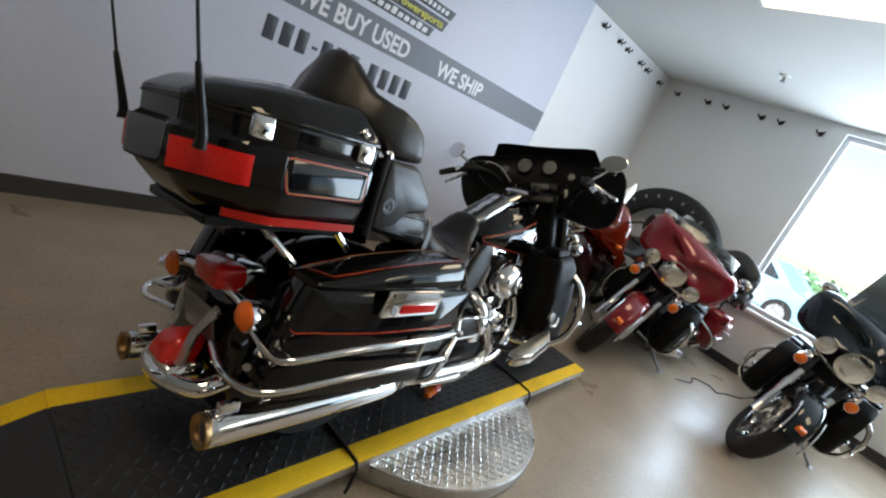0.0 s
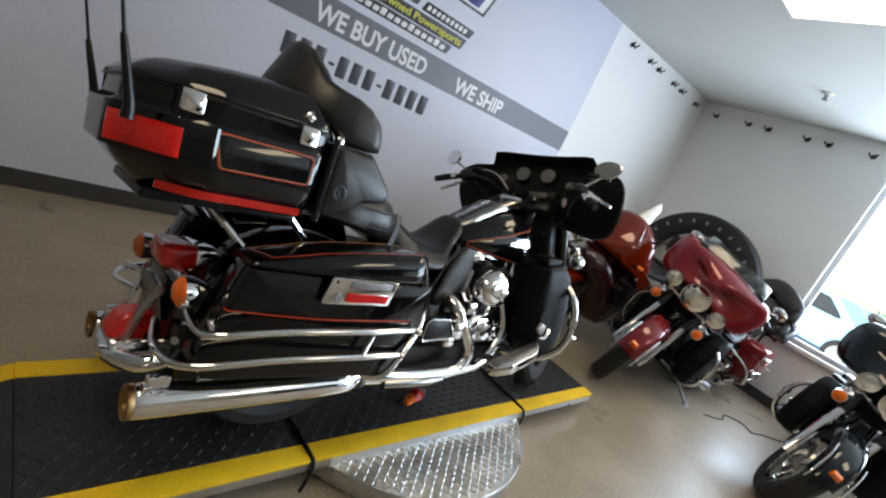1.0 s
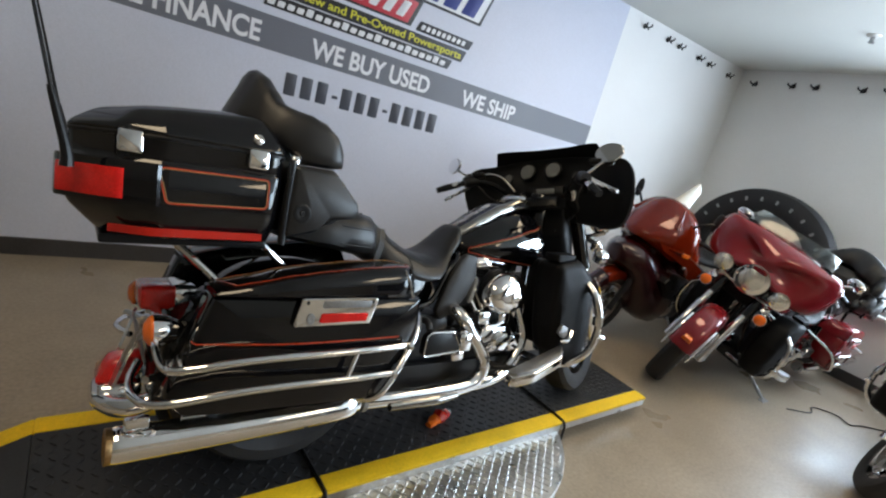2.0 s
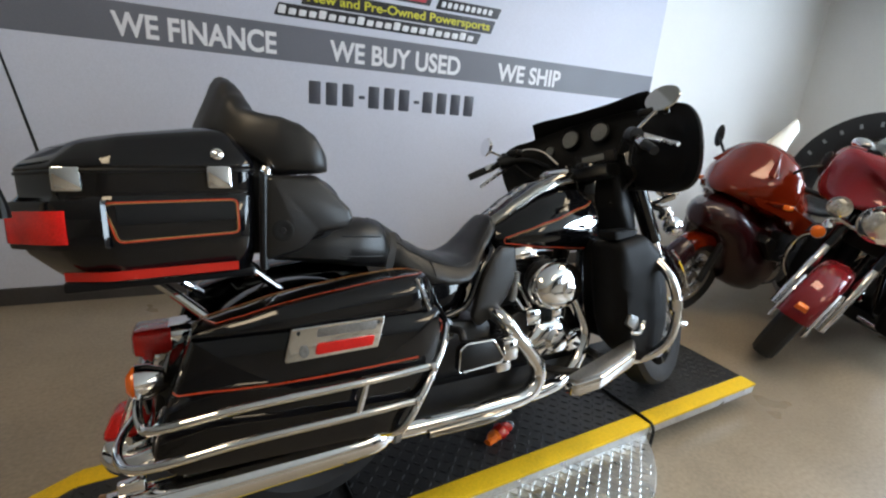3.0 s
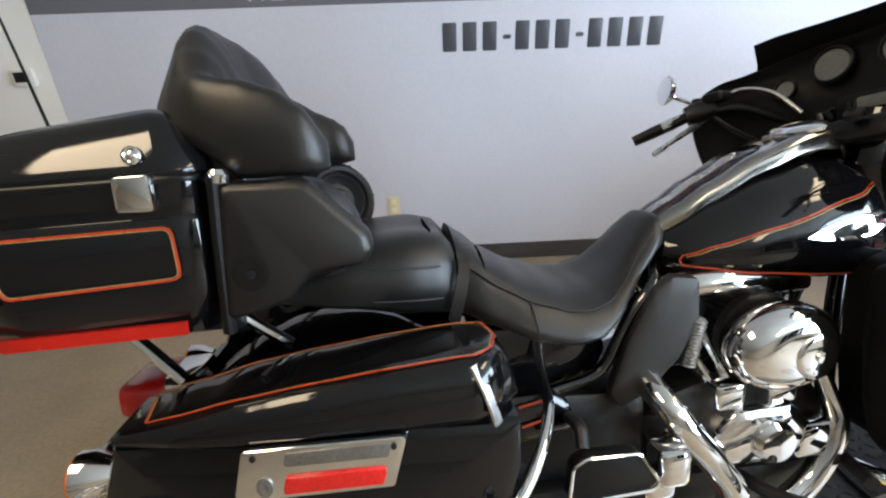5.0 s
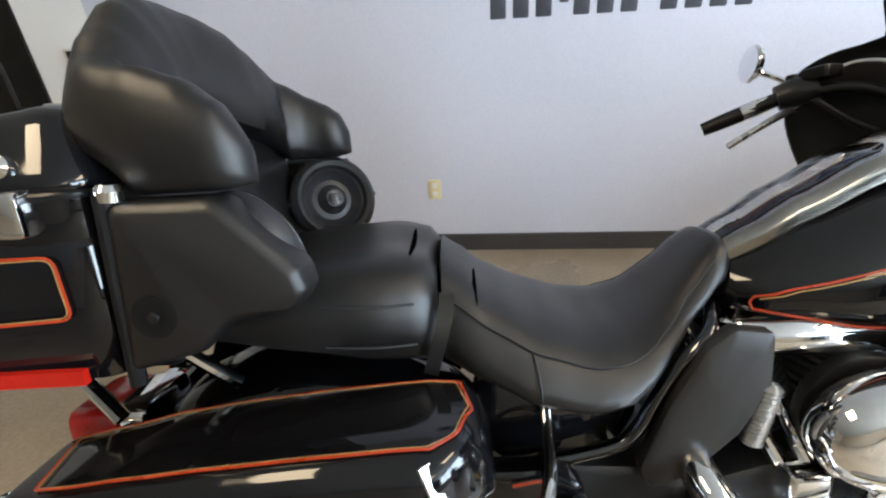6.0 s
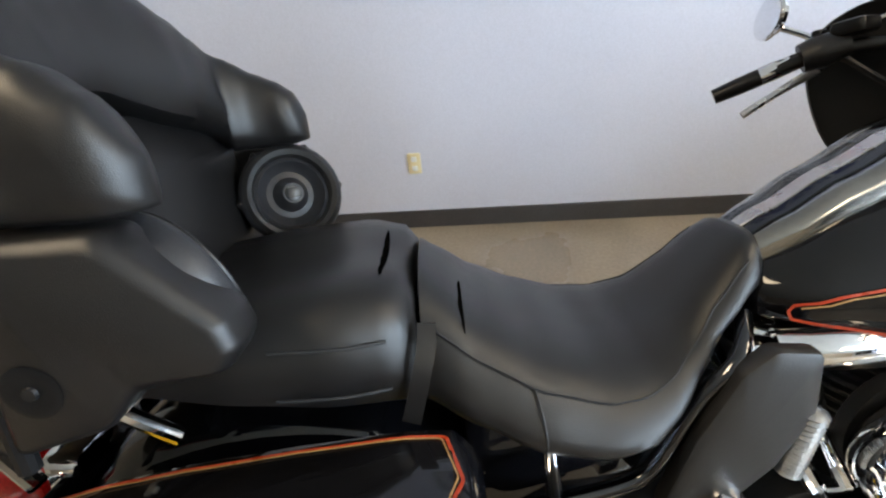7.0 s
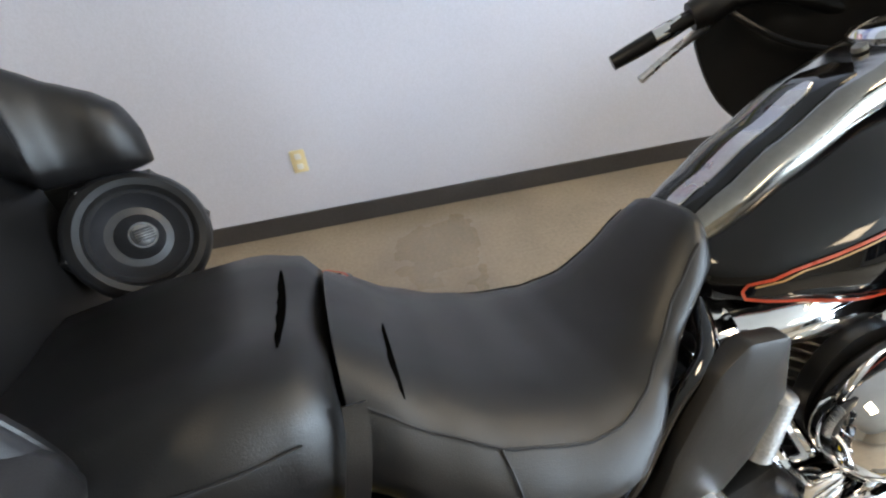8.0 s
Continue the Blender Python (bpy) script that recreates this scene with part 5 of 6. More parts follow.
def tank(root, paint, stripes):
    half = [(0.655, 0.04), (0.68, 0.085), (0.74, 0.122), (0.84, 0.150), (0.95, 0.162), (1.06, 0.158), (1.13, 0.138), (1.17, 0.10), (1.185, 0.06)]
    low = [(0.655, 0.752), (0.70, 0.735), (0.85, 0.712), (1.0, 0.695), (1.12, 0.690), (1.185, 0.73)]
    high = [(0.655, 0.80), (0.70, 0.825), (0.80, 0.878), (0.90, 0.922), (1.0, 0.948), (1.06, 0.947), (1.12, 0.925), (1.17, 0.87), (1.185, 0.82)]
    shape = [(0.55, 0.0), (0.80, 0.03), (0.93, 0.10), (1.0, 0.24), (0.995, 0.38), (0.95, 0.54), (0.86, 0.69), (0.72, 0.82), (0.52, 0.92), (0.28, 0.98), (0.0, 1.0)]
    xs = [0.655, 0.66, 0.67] + frange(0.69, 1.13, 22) + [1.15, 1.165, 1.178, 1.185]
    t = part("fuel_tank", section_loft(xs, half, low, high, shape), paint, root, "gloss black fuel tank", 60)

    def on(x, h, s):
        b, lo, hi = mix(half, x), mix(low, x), mix(high, x)
        f = (h - lo) / (hi - lo)
        q = mix([(b_, a_) for a_, b_ in shape], max(0.0, min(1.0, f)))
        return V((x, s * b * q, h))
    if stripes:
        for s in (-1, 1):
            up = [on(x, mix([(0.703, 0.760), (0.707, 0.769), (0.76, 0.788), (0.865, 0.818), (1.03, 0.863), (1.12, 0.884)], x), s) for x in [0.703] + frange(0.707, 1.12, 20)]
            dn = [on(x, mix([(0.703, 0.760), (0.708, 0.750), (0.85, 0.729), (1.06, 0.708), (1.12, 0.707)], x), s) for x in [0.703] + frange(0.708, 1.10, 20)]
            line = up[::-1] + dn
            nn = [V((0, s * 0.95, 0.45))] * len(up) + [V((0, s, -0.12))] * len(dn)
            part("pinstripe", ribbon(line, 0.0036, nn, 0.0022), STRIPE, t, "orange pinstripe")
            inner = [on(x, mix([(0.713, 0.766), (0.76, 0.783), (0.865, 0.813), (1.03, 0.858), (1.12, 0.879)], x), s) for x in frange(0.713, 1.12, 18)]
            part("pinstripe", ribbon(inner, 0.0022, [V((0, s * 0.95, 0.45))] * len(inner), 0.0022), GOLD, t)
    # long chrome plate: a badge, stretched to stand for a window reflection too
    for s in (-1, 1):
        plate = [on(x, h, s) + V((0, s * 0.004, 0.001)) for x, h in ((0.925, 0.795), (0.95, 0.808), (1.0, 0.822), (1.06, 0.831), (1.115, 0.832), (1.14, 0.822), (1.12, 0.800), (1.07, 0.789), (1.02, 0.784), (0.96, 0.788))]
        back = [p - V((0, s * 0.010, 0)) for p in plate]
        badge = part("tank_badge", loft([back, plate, [p + (sum(plate, V((0, 0, 0))) / len(plate) - p) * 0.3 + V((0, s * 0.003, 0)) for p in plate]]), CHROME, t, "chrome tank badge, stretched for a window reflection")
    # chrome console along the top with a dark inset and the filler door
    top = [(0.645, 0.812), (0.72, 0.858), (0.80, 0.905), (0.90, 0.957), (1.0, 0.990), (1.06, 0.999), (1.10, 0.985), (1.115, 0.965)]
    rings = []
    for x in frange(0.645, 1.115, 20):
        z, b = mix(top, x), mix([(0.645, 0.045), (0.75, 0.062), (0.95, 0.068), (1.07, 0.062), (1.115, 0.04)], x)
        rings.append([V((x, q * b, z + h)) for q, h in ((-1, -0.035), (-1.02, -0.014), (-0.95, -0.003), (-0.82, 0.002), (-0.6, 0.003), (0.6, 0.003), (0.82, 0.002), (0.95, -0.003), (1.02, -0.014), (1, -0.035))])
    con = part("tank_console", loft(rings), WORNCHROME, root, "dulled chrome tank console", 40)
    for b, x0, x1, lift_, m in ((0.036, 0.665, 0.935, 0.006, BLACK), (0.013, 0.675, 0.885, 0.009, ALU)):
        rings = []
        for x in frange(x0, x1, 12):
            e = b * min(1.0, 0.4 + min(x - x0, x1 - x) / 0.02)
            z = mix(top, x)
            rings.append([V((x, -e, z)), V((x, -e, z + lift_ - 0.001)), V((x, -e * 0.9, z + lift_)), V((x, e * 0.9, z + lift_)), V((x, e, z + lift_ - 0.001)), V((x, e, z))])
        part("console_inset", loft(rings), m, con)
    part("filler_door", lathe([(0.002, 0), (0.052, 0), (0.053, 0.006), (0.046, 0.012), (0.03, 0.016), (0.002, 0.018)], 32, axis((1.035, 0.0, 0.997), (-0.20, 0, 1)) @ Matrix.Diagonal((1.25, 0.95, 1, 1))), CHROME, con, "chrome filler door")
    part("door_lock", lathe([(0.001, 0), (0.009, 0), (0.008, 0.006), (0.001, 0.006)], 14, axis((0.962, 0.0, 0.984), (-0.4, 0, 1))), CAST, con)


def fairing_outline(k=0.0):
    """Half of the bat-shaped rim: (sideways, up)."""
    return [(0.0, 1.215), (0.12, 1.212), (0.23, 1.198), (0.29, 1.188), (0.345, 1.182), (0.395, 1.155), (0.42, 1.10), (0.42, 1.02), (0.40, 0.935), (0.36, 0.88), (0.29, 0.865), (0.22, 0.88), (0.13, 0.90), (0.0, 0.91)]


def front_end(root, paint, steer, windscreen, fender_trim=True, headlamp=True):
    ax = V((-math.sin(radians(26)), 0, math.cos(radians(26))))
    c = V((1.195, 0, 1.2))
    S = Matrix.Translation(c) @ Matrix.Rotation(radians(steer), 4, ax) @ Matrix.Translation(-c)
    wheel(root, "front_wheel", (1.613, 0, 0.318), 0.318, 0.13, S)
    fen = part("front_fender", arc_fender((1.613, 0, 0.318), 0.362, 0.088, 18, 188, 0.085), paint, root, "front mudguard", 50, move=S)
    if fender_trim:
        for s in (-1, 1):
            part("fender_rail", tube([V((1.613 + 0.375 * math.cos(radians(a)), s * 0.088, 0.318 + 0.335 * math.sin(radians(a)))) for a in (12, 25, 45, 60)], 0.007, 8), CHROME, fen, "chrome fender rail", move=S)
        part("marker_lamp", slab([V(p) for p in round_poly([(-0.034, -0.022), (0.034, -0.022), (0.026, 0.03), (-0.026, 0.03)], 0.008, 3)], 0, 0.03, 0.006, place=lambda a, b, h: V((h, a, b))), AMBER, fen, "amber marker lens",
             move=S @ Matrix.Translation((1.613 + 0.342 * math.cos(radians(30)), 0, 0.318 + 0.362 * math.sin(radians(30)))) @ Euler((0, radians(28), 0)).to_matrix().to_4x4())
    for s in (-1, 1):
        y = s * 0.125
        leg = part("fork_leg", tube([(1.613, y, 0.30), (1.56, y, 0.43), (1.475, y, 0.60)], [0.030, 0.029, 0.029], 16, 4), CHROME, root, "chrome fork leg", move=S)
        part("fork_tube", tube([(1.48, y, 0.59), (1.40, y, 0.76), (1.25, y, 1.06)], 0.024, 16, 4), CHROME, leg, move=S)
        part("fork_cover", tube([(1.435, y, 0.685), (1.37, y, 0.815), (1.30, y, 0.955)], 0.036, 18, 3), BLACK, leg, move=S)
        # passing lamp and turn signal
        lamp_ = part("passing_lamp", lathe([(0.006, -0.06), (0.03, -0.055), (0.052, -0.03), (0.058, 0.0), (0.060, 0.008), (0.054, 0.010)], 28, axis((1.475, s * 0.20, 0.913), (1, 0, 0))), CHROME, root, "chrome passing lamp", move=S)
        part("lens", lathe([(0.002, 0.016), (0.03, 0.014), (0.054, 0.004), (0.054, -0.004), (0.002, -0.004)], 28, axis((1.478, s * 0.20, 0.913), (1, 0, 0))), LAMPGLASS, lamp_, "ribbed glass lens", move=S)
        sig = part("turn_signal", lathe([(0.004, -0.05), (0.025, -0.046), (0.038, -0.02), (0.040, 0.004)], 24, axis((1.462, s * 0.205, 0.74), (1, 0, 0))), CHROME, root, "chrome turn signal", move=S)
        part("lens", lathe([(0.002, 0.018), (0.02, 0.016), (0.036, 0.006), (0.037, -0.002), (0.002, -0.002)], 24, axis((1.464, s * 0.205, 0.74), (1, 0, 0))), AMBER, sig, "amber lens", move=S)
    part("lamp_bar", merge(tube([(1.43, -0.235, 0.86), (1.415, -0.15, 0.84), (1.40, 0.0, 0.82), (1.415, 0.15, 0.84), (1.43, 0.235, 0.86)], 0.013, 10),
                           *[lathe([(0.003, -0.03), (0.022, -0.03), (0.024, 0.0), (0.018, 0.02), (0.003, 0.022)], 16, axis((1.43, s * 0.19, 0.80), (-0.3, s * 0.4, 0.5))) for s in (-1, 1)],
                           *[tube([(1.40, s * 0.13, 0.84), (1.425, s * 0.20, 0.80), (1.43, s * 0.205, 0.76)], 0.014, 10) for s in (-1, 1)]), CHROME, root, "chrome lamp bracket", move=S)
    # headlamp in the fairing nose
    hl = part("headlamp", lathe([(0.01, -0.10), (0.08, -0.09), (0.098, -0.02), (0.102, 0.0), (0.104, 0.012), (0.092, 0.016)], 36, axis((1.475, 0, 0.925), (1, 0, -0.03))), CHROME, root, "chrome headlamp ring", move=S)
    part("lens", lathe([(0.002, 0.026), (0.04, 0.023), (0.075, 0.014), (0.092, 0.004), (0.092, -0.006), (0.002, -0.006)], 36, axis((1.477, 0, 0.925), (1, 0, -0.03))), LAMPGLASS, hl, "headlamp glass", move=S)
    # bat-shaped fairing: outer shell and black inner panel
    half = fairing_outline()
    rim = [V(p) for p in half] + [V((-a, b)) for a, b in half[-2:0:-1]]
    dense = []
    for i in range(len(rim)):
        dense += [q.to_2d() for q in glide([rim[i - 1].to_3d(), rim[i].to_3d(), rim[(i + 1) % len(rim)].to_3d(), rim[(i + 2) % len(rim)].to_3d()], 3)[3:6]]
    mid = V((0.0, 1.045))

    def rim_x(q):
        return 1.275 - 0.62 * q.x * q.x - 0.12 * (q.y - 1.05)
    rings = []
    for k, dep in ((1.0, 0.0), (1.0, 0.02), (0.985, 0.045), (0.93, 0.085), (0.82, 0.125), (0.66, 0.16), (0.45, 0.185), (0.2, 0.20)):
        rings.append([V((rim_x(q) + dep + (1 - k) * 0.03, *(mid + (q - mid) * k))) for q in dense])
    part("outer_fairing", loft(rings, cap="end"), paint, root, "outer fairing shell", 60, move=S)
    rings = []
    for k, dep in ((1.0, 0.006), (0.985, -0.006), (0.95, 0.0), (0.90, 0.022), (0.82, 0.035), (0.6, 0.04), (0.3, 0.04)):
        rings.append([V(((rim_x(q) * k * k + 1.235 * (1 - k * k)) + dep * 0.6 - 0.002, *(mid + (q - mid) * k))) for q in dense])
    inner = part("inner_fairing", loft(rings, cap="end"), SATIN, root, "black inner fairing with gauges", 60, move=S)
    for y, z, r in ((0.100, 1.155, 0.039), (-0.032, 1.155, 0.039), (0.205, 1.125, 0.024), (-0.150, 1.115, 0.022)):
        m = axis((1.236 + abs(y) * 0.02, y, z), (-1, 0, 0.22))
        part("gauge", lathe([(r * 0.9, 0.0), (r * 1.12, 0.0), (r * 1.12, 0.012), (r, 0.014), (r * 0.93, 0.009), (r * 0.9, 0.0)], 28, m), SATIN, inner, move=S)
        part("gauge_face", lathe([(0.001, 0.008), (r * 0.5, 0.009), (r * 0.97, 0.007), (r * 0.97, 0.002), (0.001, 0.002)], 28, m), GAUGE, inner, "dim grey gauge face", move=S)
    part("radio", slab([V(p) for p in round_poly([(-0.09, 1.03), (0.09, 1.03), (0.09, 1.075), (-0.09, 1.075)], 0.006, 3)], 1.245, 1.222, 0.003, place=lambda a, b, h: V((h, a, b))), SATIN, inner, "radio panel", move=S)
    part("radio_display", slab([V(p) for p in round_poly([(-0.045, 1.04), (0.05, 1.04), (0.05, 1.066), (-0.045, 1.066)], 0.004, 3)], 1.223, 1.2205, 0.0008, place=lambda a, b, h: V((h, a, b))), GAUGE, inner, "grey radio display", move=S)
    part("switch_row", merge(*[rbox(1.22, 1.24, q - 0.012, q + 0.012, 1.005, 1.02, 0.002) for q in (-0.075, -0.045, -0.015, 0.015, 0.045, 0.075)]), SATIN, inner, move=S)
    part("dash_pod", slab([V(p) for p in round_poly([(1.10, 0.96), (1.25, 0.96), (1.25, 1.02), (1.12, 1.015)], 0.02, 3)], -0.10, 0.10, 0.014), SATIN, root, move=S)
    # ignition switch post with chrome keys
    part("ignition", merge(lathe([(0.003, 0), (0.018, 0), (0.019, 0.012), (0.013, 0.018), (0.003, 0.018)], 20, axis((1.10, 0, 1.012), (-0.4, 0, 1))), rbox(1.088, 1.092, -0.008, -0.003, 1.025, 1.045, 0.001), rbox(1.088, 1.092, 0.003, 0.008, 1.025, 1.045, 0.001)), DARKMETAL, root, move=S)
    # windscreen
    rings = []
    h = windscreen["height"]
    for i in range(13):
        q = -1 + 2 * i / 12
        y0, y1 = q * 0.30, q * windscreen["top"]
        x0 = 1.325 - 0.62 * y0 * y0
        lo = V((x0, y0, 1.165))
        hi = V((x0 - h * windscreen["rake"] - 0.10 * q * q * h, y1, 1.19 + h * (1 - 0.12 * max(0.0, abs(q) - 0.8) * 5)))
        md = (lo + hi) / 2 + V((0.012, 0, 0))
        rings.append([lo, md, hi, hi + V((0.004, 0, 0.001)), md + V((0.004, 0, 0)), lo + V((0.004, 0, 0))])
    part("windscreen", loft(rings), windscreen["material"], root, windscreen["label"], 60, move=S)
    # bars, grips, levers, mirrors
    back = S.inverted()

    def H(x, y, z):
        return back @ V((x, y, z))
    part("handlebar", tube([H(1.045, -0.43, 1.057), H(1.085, -0.335, 1.10), H(1.135, -0.275, 1.115), (1.26, -0.17, 1.04), (1.275, 0.0, 1.0), (1.26, 0.19, 1.04), (1.175, 0.28, 1.10), (1.09, 0.36, 1.10), (1.0, 0.46, 1.062)], 0.0125, 12), SATIN, root, "black handlebar", move=S)
    for s in (-1, 1):
        g0, g1 = V((1.085, s * 0.375, 1.10)), V((0.985, s * 0.478, 1.055))
        if s < 0:
            g0, g1 = H(1.085, -0.335, 1.10), H(1.04, -0.44, 1.052)
        d = g1 - g0
        grip = part("grip", tube([g0, g0 + d * 0.3, g0 + d * 0.7, g1], [0.0145, 0.0165, 0.0165, 0.0145], 14, 3), SATIN, root, "black rubber grip", move=S)
        part("grip_band", tube([g0 + d * 0.12, g0 + d * 0.3, g0 + d * 0.46], [0.0155, 0.0178, 0.0172], 14, 3), CHROME, grip, "chrome band", move=S)
        part("switch_housing", tube([(1.13, s * 0.325, 1.115), (1.105, s * 0.355, 1.108), (1.083, s * 0.378, 1.10)] if s > 0 else [H(1.118, -0.285, 1.12), H(1.10, -0.305, 1.115), H(1.085, -0.335, 1.11)], [0.022, 0.031, 0.026], 14, 3), DARKMETAL, root, "black switch housing", move=S)
        part("switch_button", rbox(1.095, 1.115, s * 0.36 - 0.01, s * 0.36 + 0.01, 1.128, 1.146, 0.004) if s > 0 else rbox(1.01, 1.03, -0.37, -0.35, 1.118, 1.136, 0.004), SATIN, root, move=S)
        part("hydraulic_line", tube([(1.135, s * 0.325, 1.13), (1.165, s * 0.275, 1.148), (1.195, s * 0.215, 1.125), (1.215, s * 0.16, 1.06)] if s > 0 else [H(1.115, -0.29, 1.13), H(1.14, -0.25, 1.14), H(1.18, -0.19, 1.10), H(1.2, -0.14, 1.04)], 0.005, 10), ALU if s > 0 else DARKMETAL, root, "control line", move=S)
        part("lever", tube([(1.13, s * 0.335, 1.105), (1.135, s * 0.385, 1.08), (1.09, s * 0.43, 1.045), (1.045, s * 0.465, 1.012)] if s > 0 else [H(1.118, -0.325, 1.115), H(1.138, -0.365, 1.10), H(1.142, -0.41, 1.086), H(1.135, -0.456, 1.073)], [0.012, 0.010, 0.0075, 0.008], 10, 5), ALU, root, "silver lever", move=S)
        part("reservoir", rbox(1.10, 1.15, s * 0.315 - 0.028, s * 0.315 + 0.028, 1.125, 1.15, 0.006) if s > 0 else rbox(1.005, 1.055, -0.325, -0.27, 1.128, 1.15, 0.006), SATIN, root, move=S)
        m = axis((1.048 + s * 0.035, s * 0.395 + 0.04, 1.178 + s * 0.01), (-0.93, 0.18, 0.10) if s < 0 else (-0.83, 0.48, 0.10)) @ Matrix.Rotation(radians(90), 4, "Z")
        mir = part("mirror", lathe([(0.004, -0.02), (0.03, -0.016), (0.056, -0.006), (0.062, 0.002), (0.060, 0.006), (0.056, 0.006), (0.004, 0.004)], 32, m @ Matrix.Diagonal((0.64, 1.0, 1, 1))), CHROME, root, "chrome-backed mirror", move=S)
        part("mirror_glass", lathe([(0.001, 0.0075), (0.056, 0.0075), (0.056, 0.003), (0.001, 0.003)], 32, m @ Matrix.Diagonal((0.64, 1.0, 1, 1))), MIRROR, mir, move=S)
        part("mirror_stem", tube([(1.115, s * 0.355, 1.115) if s > 0 else H(1.095, -0.32, 1.12), (1.105, s * 0.38, 1.14) if s > 0 else H(1.10, -0.34, 1.145), (1.055 + s * 0.035, s * 0.395 + 0.04, 1.165 + s * 0.01)], 0.0065, 10), CHROME, mir, move=S)
        part("cable", tube([(1.12, s * 0.34, 1.10) if s > 0 else H(1.11, -0.30, 1.10), (1.18, s * 0.27, 1.02) if s > 0 else H(1.17, -0.24, 1.03), (1.24, s * 0.15, 0.95), (1.20, s * 0.06, 0.86)], 0.006, 8), SATIN, root, move=S)
    part("fork_shroud", slab([V(p) for p in round_poly([(1.19, 0.985), (1.34, 0.99), (1.345, 0.79), (1.32, 0.70), (1.25, 0.735), (1.20, 0.84)], [0.03, 0.03, 0.04, 0.03, 0.04, 0.04], 4)], -0.105, 0.105, 0.03, dome=0.008), LOWER, root, "black shroud under the fairing", 50, move=S)
    part("steering_head", tube([(1.24, 0, 1.02), (1.205, 0, 0.90), (1.255, 0, 0.80)], 0.055, 16), BLACK, root)


def rear_end(root, paint):
    wheel(root, "rear_wheel", (0, 0, 0.322), 0.322, 0.175, Matrix())
    fen = part("rear_fender", arc_fender((0.0, 0, 0.322), 0.372, 0.125, 20, 205, 0.10), paint, root, "rear mudguard", 50)
    part("tail_skirt", slab([V(p) for p in round_poly([(-0.30, 0.60), (-0.375, 0.50), (-0.40, 0.32), (-0.33, 0.30), (-0.25, 0.55)], 0.03, 3)], -0.20, 0.20, 0.03), paint, root)
    part("fender_tip_trim", tube([(-0.36, -0.14, 0.32), (-0.44, -0.13, 0.300), (-0.485, -0.065, 0.298), (-0.492, 0.0, 0.298), (-0.485, 0.065, 0.298), (-0.44, 0.13, 0.300), (-0.36, 0.14, 0.32)], 0.026, 16), CHROME, root, "chrome rear trim bar")
    part("fender_tip_lamp", slab([V(p) for p in round_poly([(-0.06, 0.335), (0.06, 0.335), (0.045, 0.405), (-0.045, 0.405)], 0.02, 3)], -0.40, -0.495, 0.02, place=lambda a, b, h: V((h + (b - 0.37) * 0.5, a, b))), REDLENS, root, "red lens on the mudguard tip")
    for s in (-1, 1):
        part("fender_strake", ribbon(side([(-0.455, 0.062, 0.335), (-0.425, 0.060, 0.42), (-0.395, 0.10, 0.50)], s), 0.028, (-0.95, s * 0.2, 0.3), 0.012, thick=0.008), ALU, root, "silver fender strake")
    part("lamp_trim", slab([V(p) for p in round_poly([(-0.085, 0.305), (0.085, 0.305), (0.07, 0.342), (-0.07, 0.342)], 0.02, 3)], -0.40, -0.50, 0.012, place=lambda a, b, h: V((h, a, b))), CHROME, root)
    part("tail_lamp", slab([V(p) for p in round_poly([(-0.085, 0.545), (0.07, 0.545), (0.065, 0.612), (-0.08, 0.612)], 0.025, 4)], -0.33, -0.42, 0.018, place=lambda a, b, h: V((h, a, b))), REDLENS, root, "red tail lamp")
    part("tail_lamp_base", slab([V(p) for p in round_poly([(-0.075, 0.52), (0.075, 0.52), (0.07, 0.612), (-0.07, 0.612)], 0.025, 4)], -0.28, -0.345, 0.012, place=lambda a, b, h: V((h, a, b))), CHROME, root)
    part("plate_bracket", slab([V(p) for p in round_poly([(-0.09, 0.40), (0.09, 0.40), (0.09, 0.50), (-0.09, 0.50)], 0.01, 3)], -0.405, -0.412, 0.002, place=lambda a, b, h: V((h - (b - 0.45) * 0.2, a, b))), CAST, root, "bare number plate bracket")
    part("signal_bar", tube([(-0.39, -0.215, 0.538), (-0.385, -0.12, 0.552), (-0.385, 0.12, 0.552), (-0.39, 0.215, 0.53)], 0.013, 12), CHROME, root, "chrome signal bar")
    for s in (-1, 1):
        zs = 0.535 if s < 0 else 0.525
        sig = part("turn_signal", lathe([(0.004, -0.055), (0.026, -0.05), (0.04, -0.02), (0.042, 0.004)], 26, axis((-0.40, s * 0.222, zs), (-1, 0, 0))), CHROME, root, "chrome turn signal")
        part("lens", lathe([(0.002, 0.022), (0.02, 0.02), (0.037, 0.008), (0.0385, -0.002), (0.002, -0.002)], 26, axis((-0.402, s * 0.222, zs), (-1, 0, 0))), AMBER, sig, "amber lens")
        part("swing_arm", tube(side([(0.0, 0.125, 0.32), (0.15, 0.13, 0.335), (0.36, 0.12, 0.36)], s), 0.026, 12), DARKMETAL, root)
        part("shock", tube(side([(0.02, 0.16, 0.36), (0.05, 0.16, 0.50), (0.08, 0.16, 0.62)], s), 0.026, 14), CHROME, root)
        part("bag_support", tube(side([(-0.28, 0.12, 0.56), (-0.30, 0.21, 0.55), (-0.36, 0.24, 0.44), (-0.42, 0.30, 0.44)], s), 0.010, 10), CHROME, root)


def kickstand(root):
    part("kickstand", tube([(0.92, 0.16, 0.24), (0.90, 0.26, 0.16), (0.87, 0.375, 0.082)], 0.012, 10), CAST, root, "metal side stand")
    part("stand_foot", rbox(0.82, 0.91, 0.36, 0.40, 0.074, 0.086, 0.004), CAST, root)


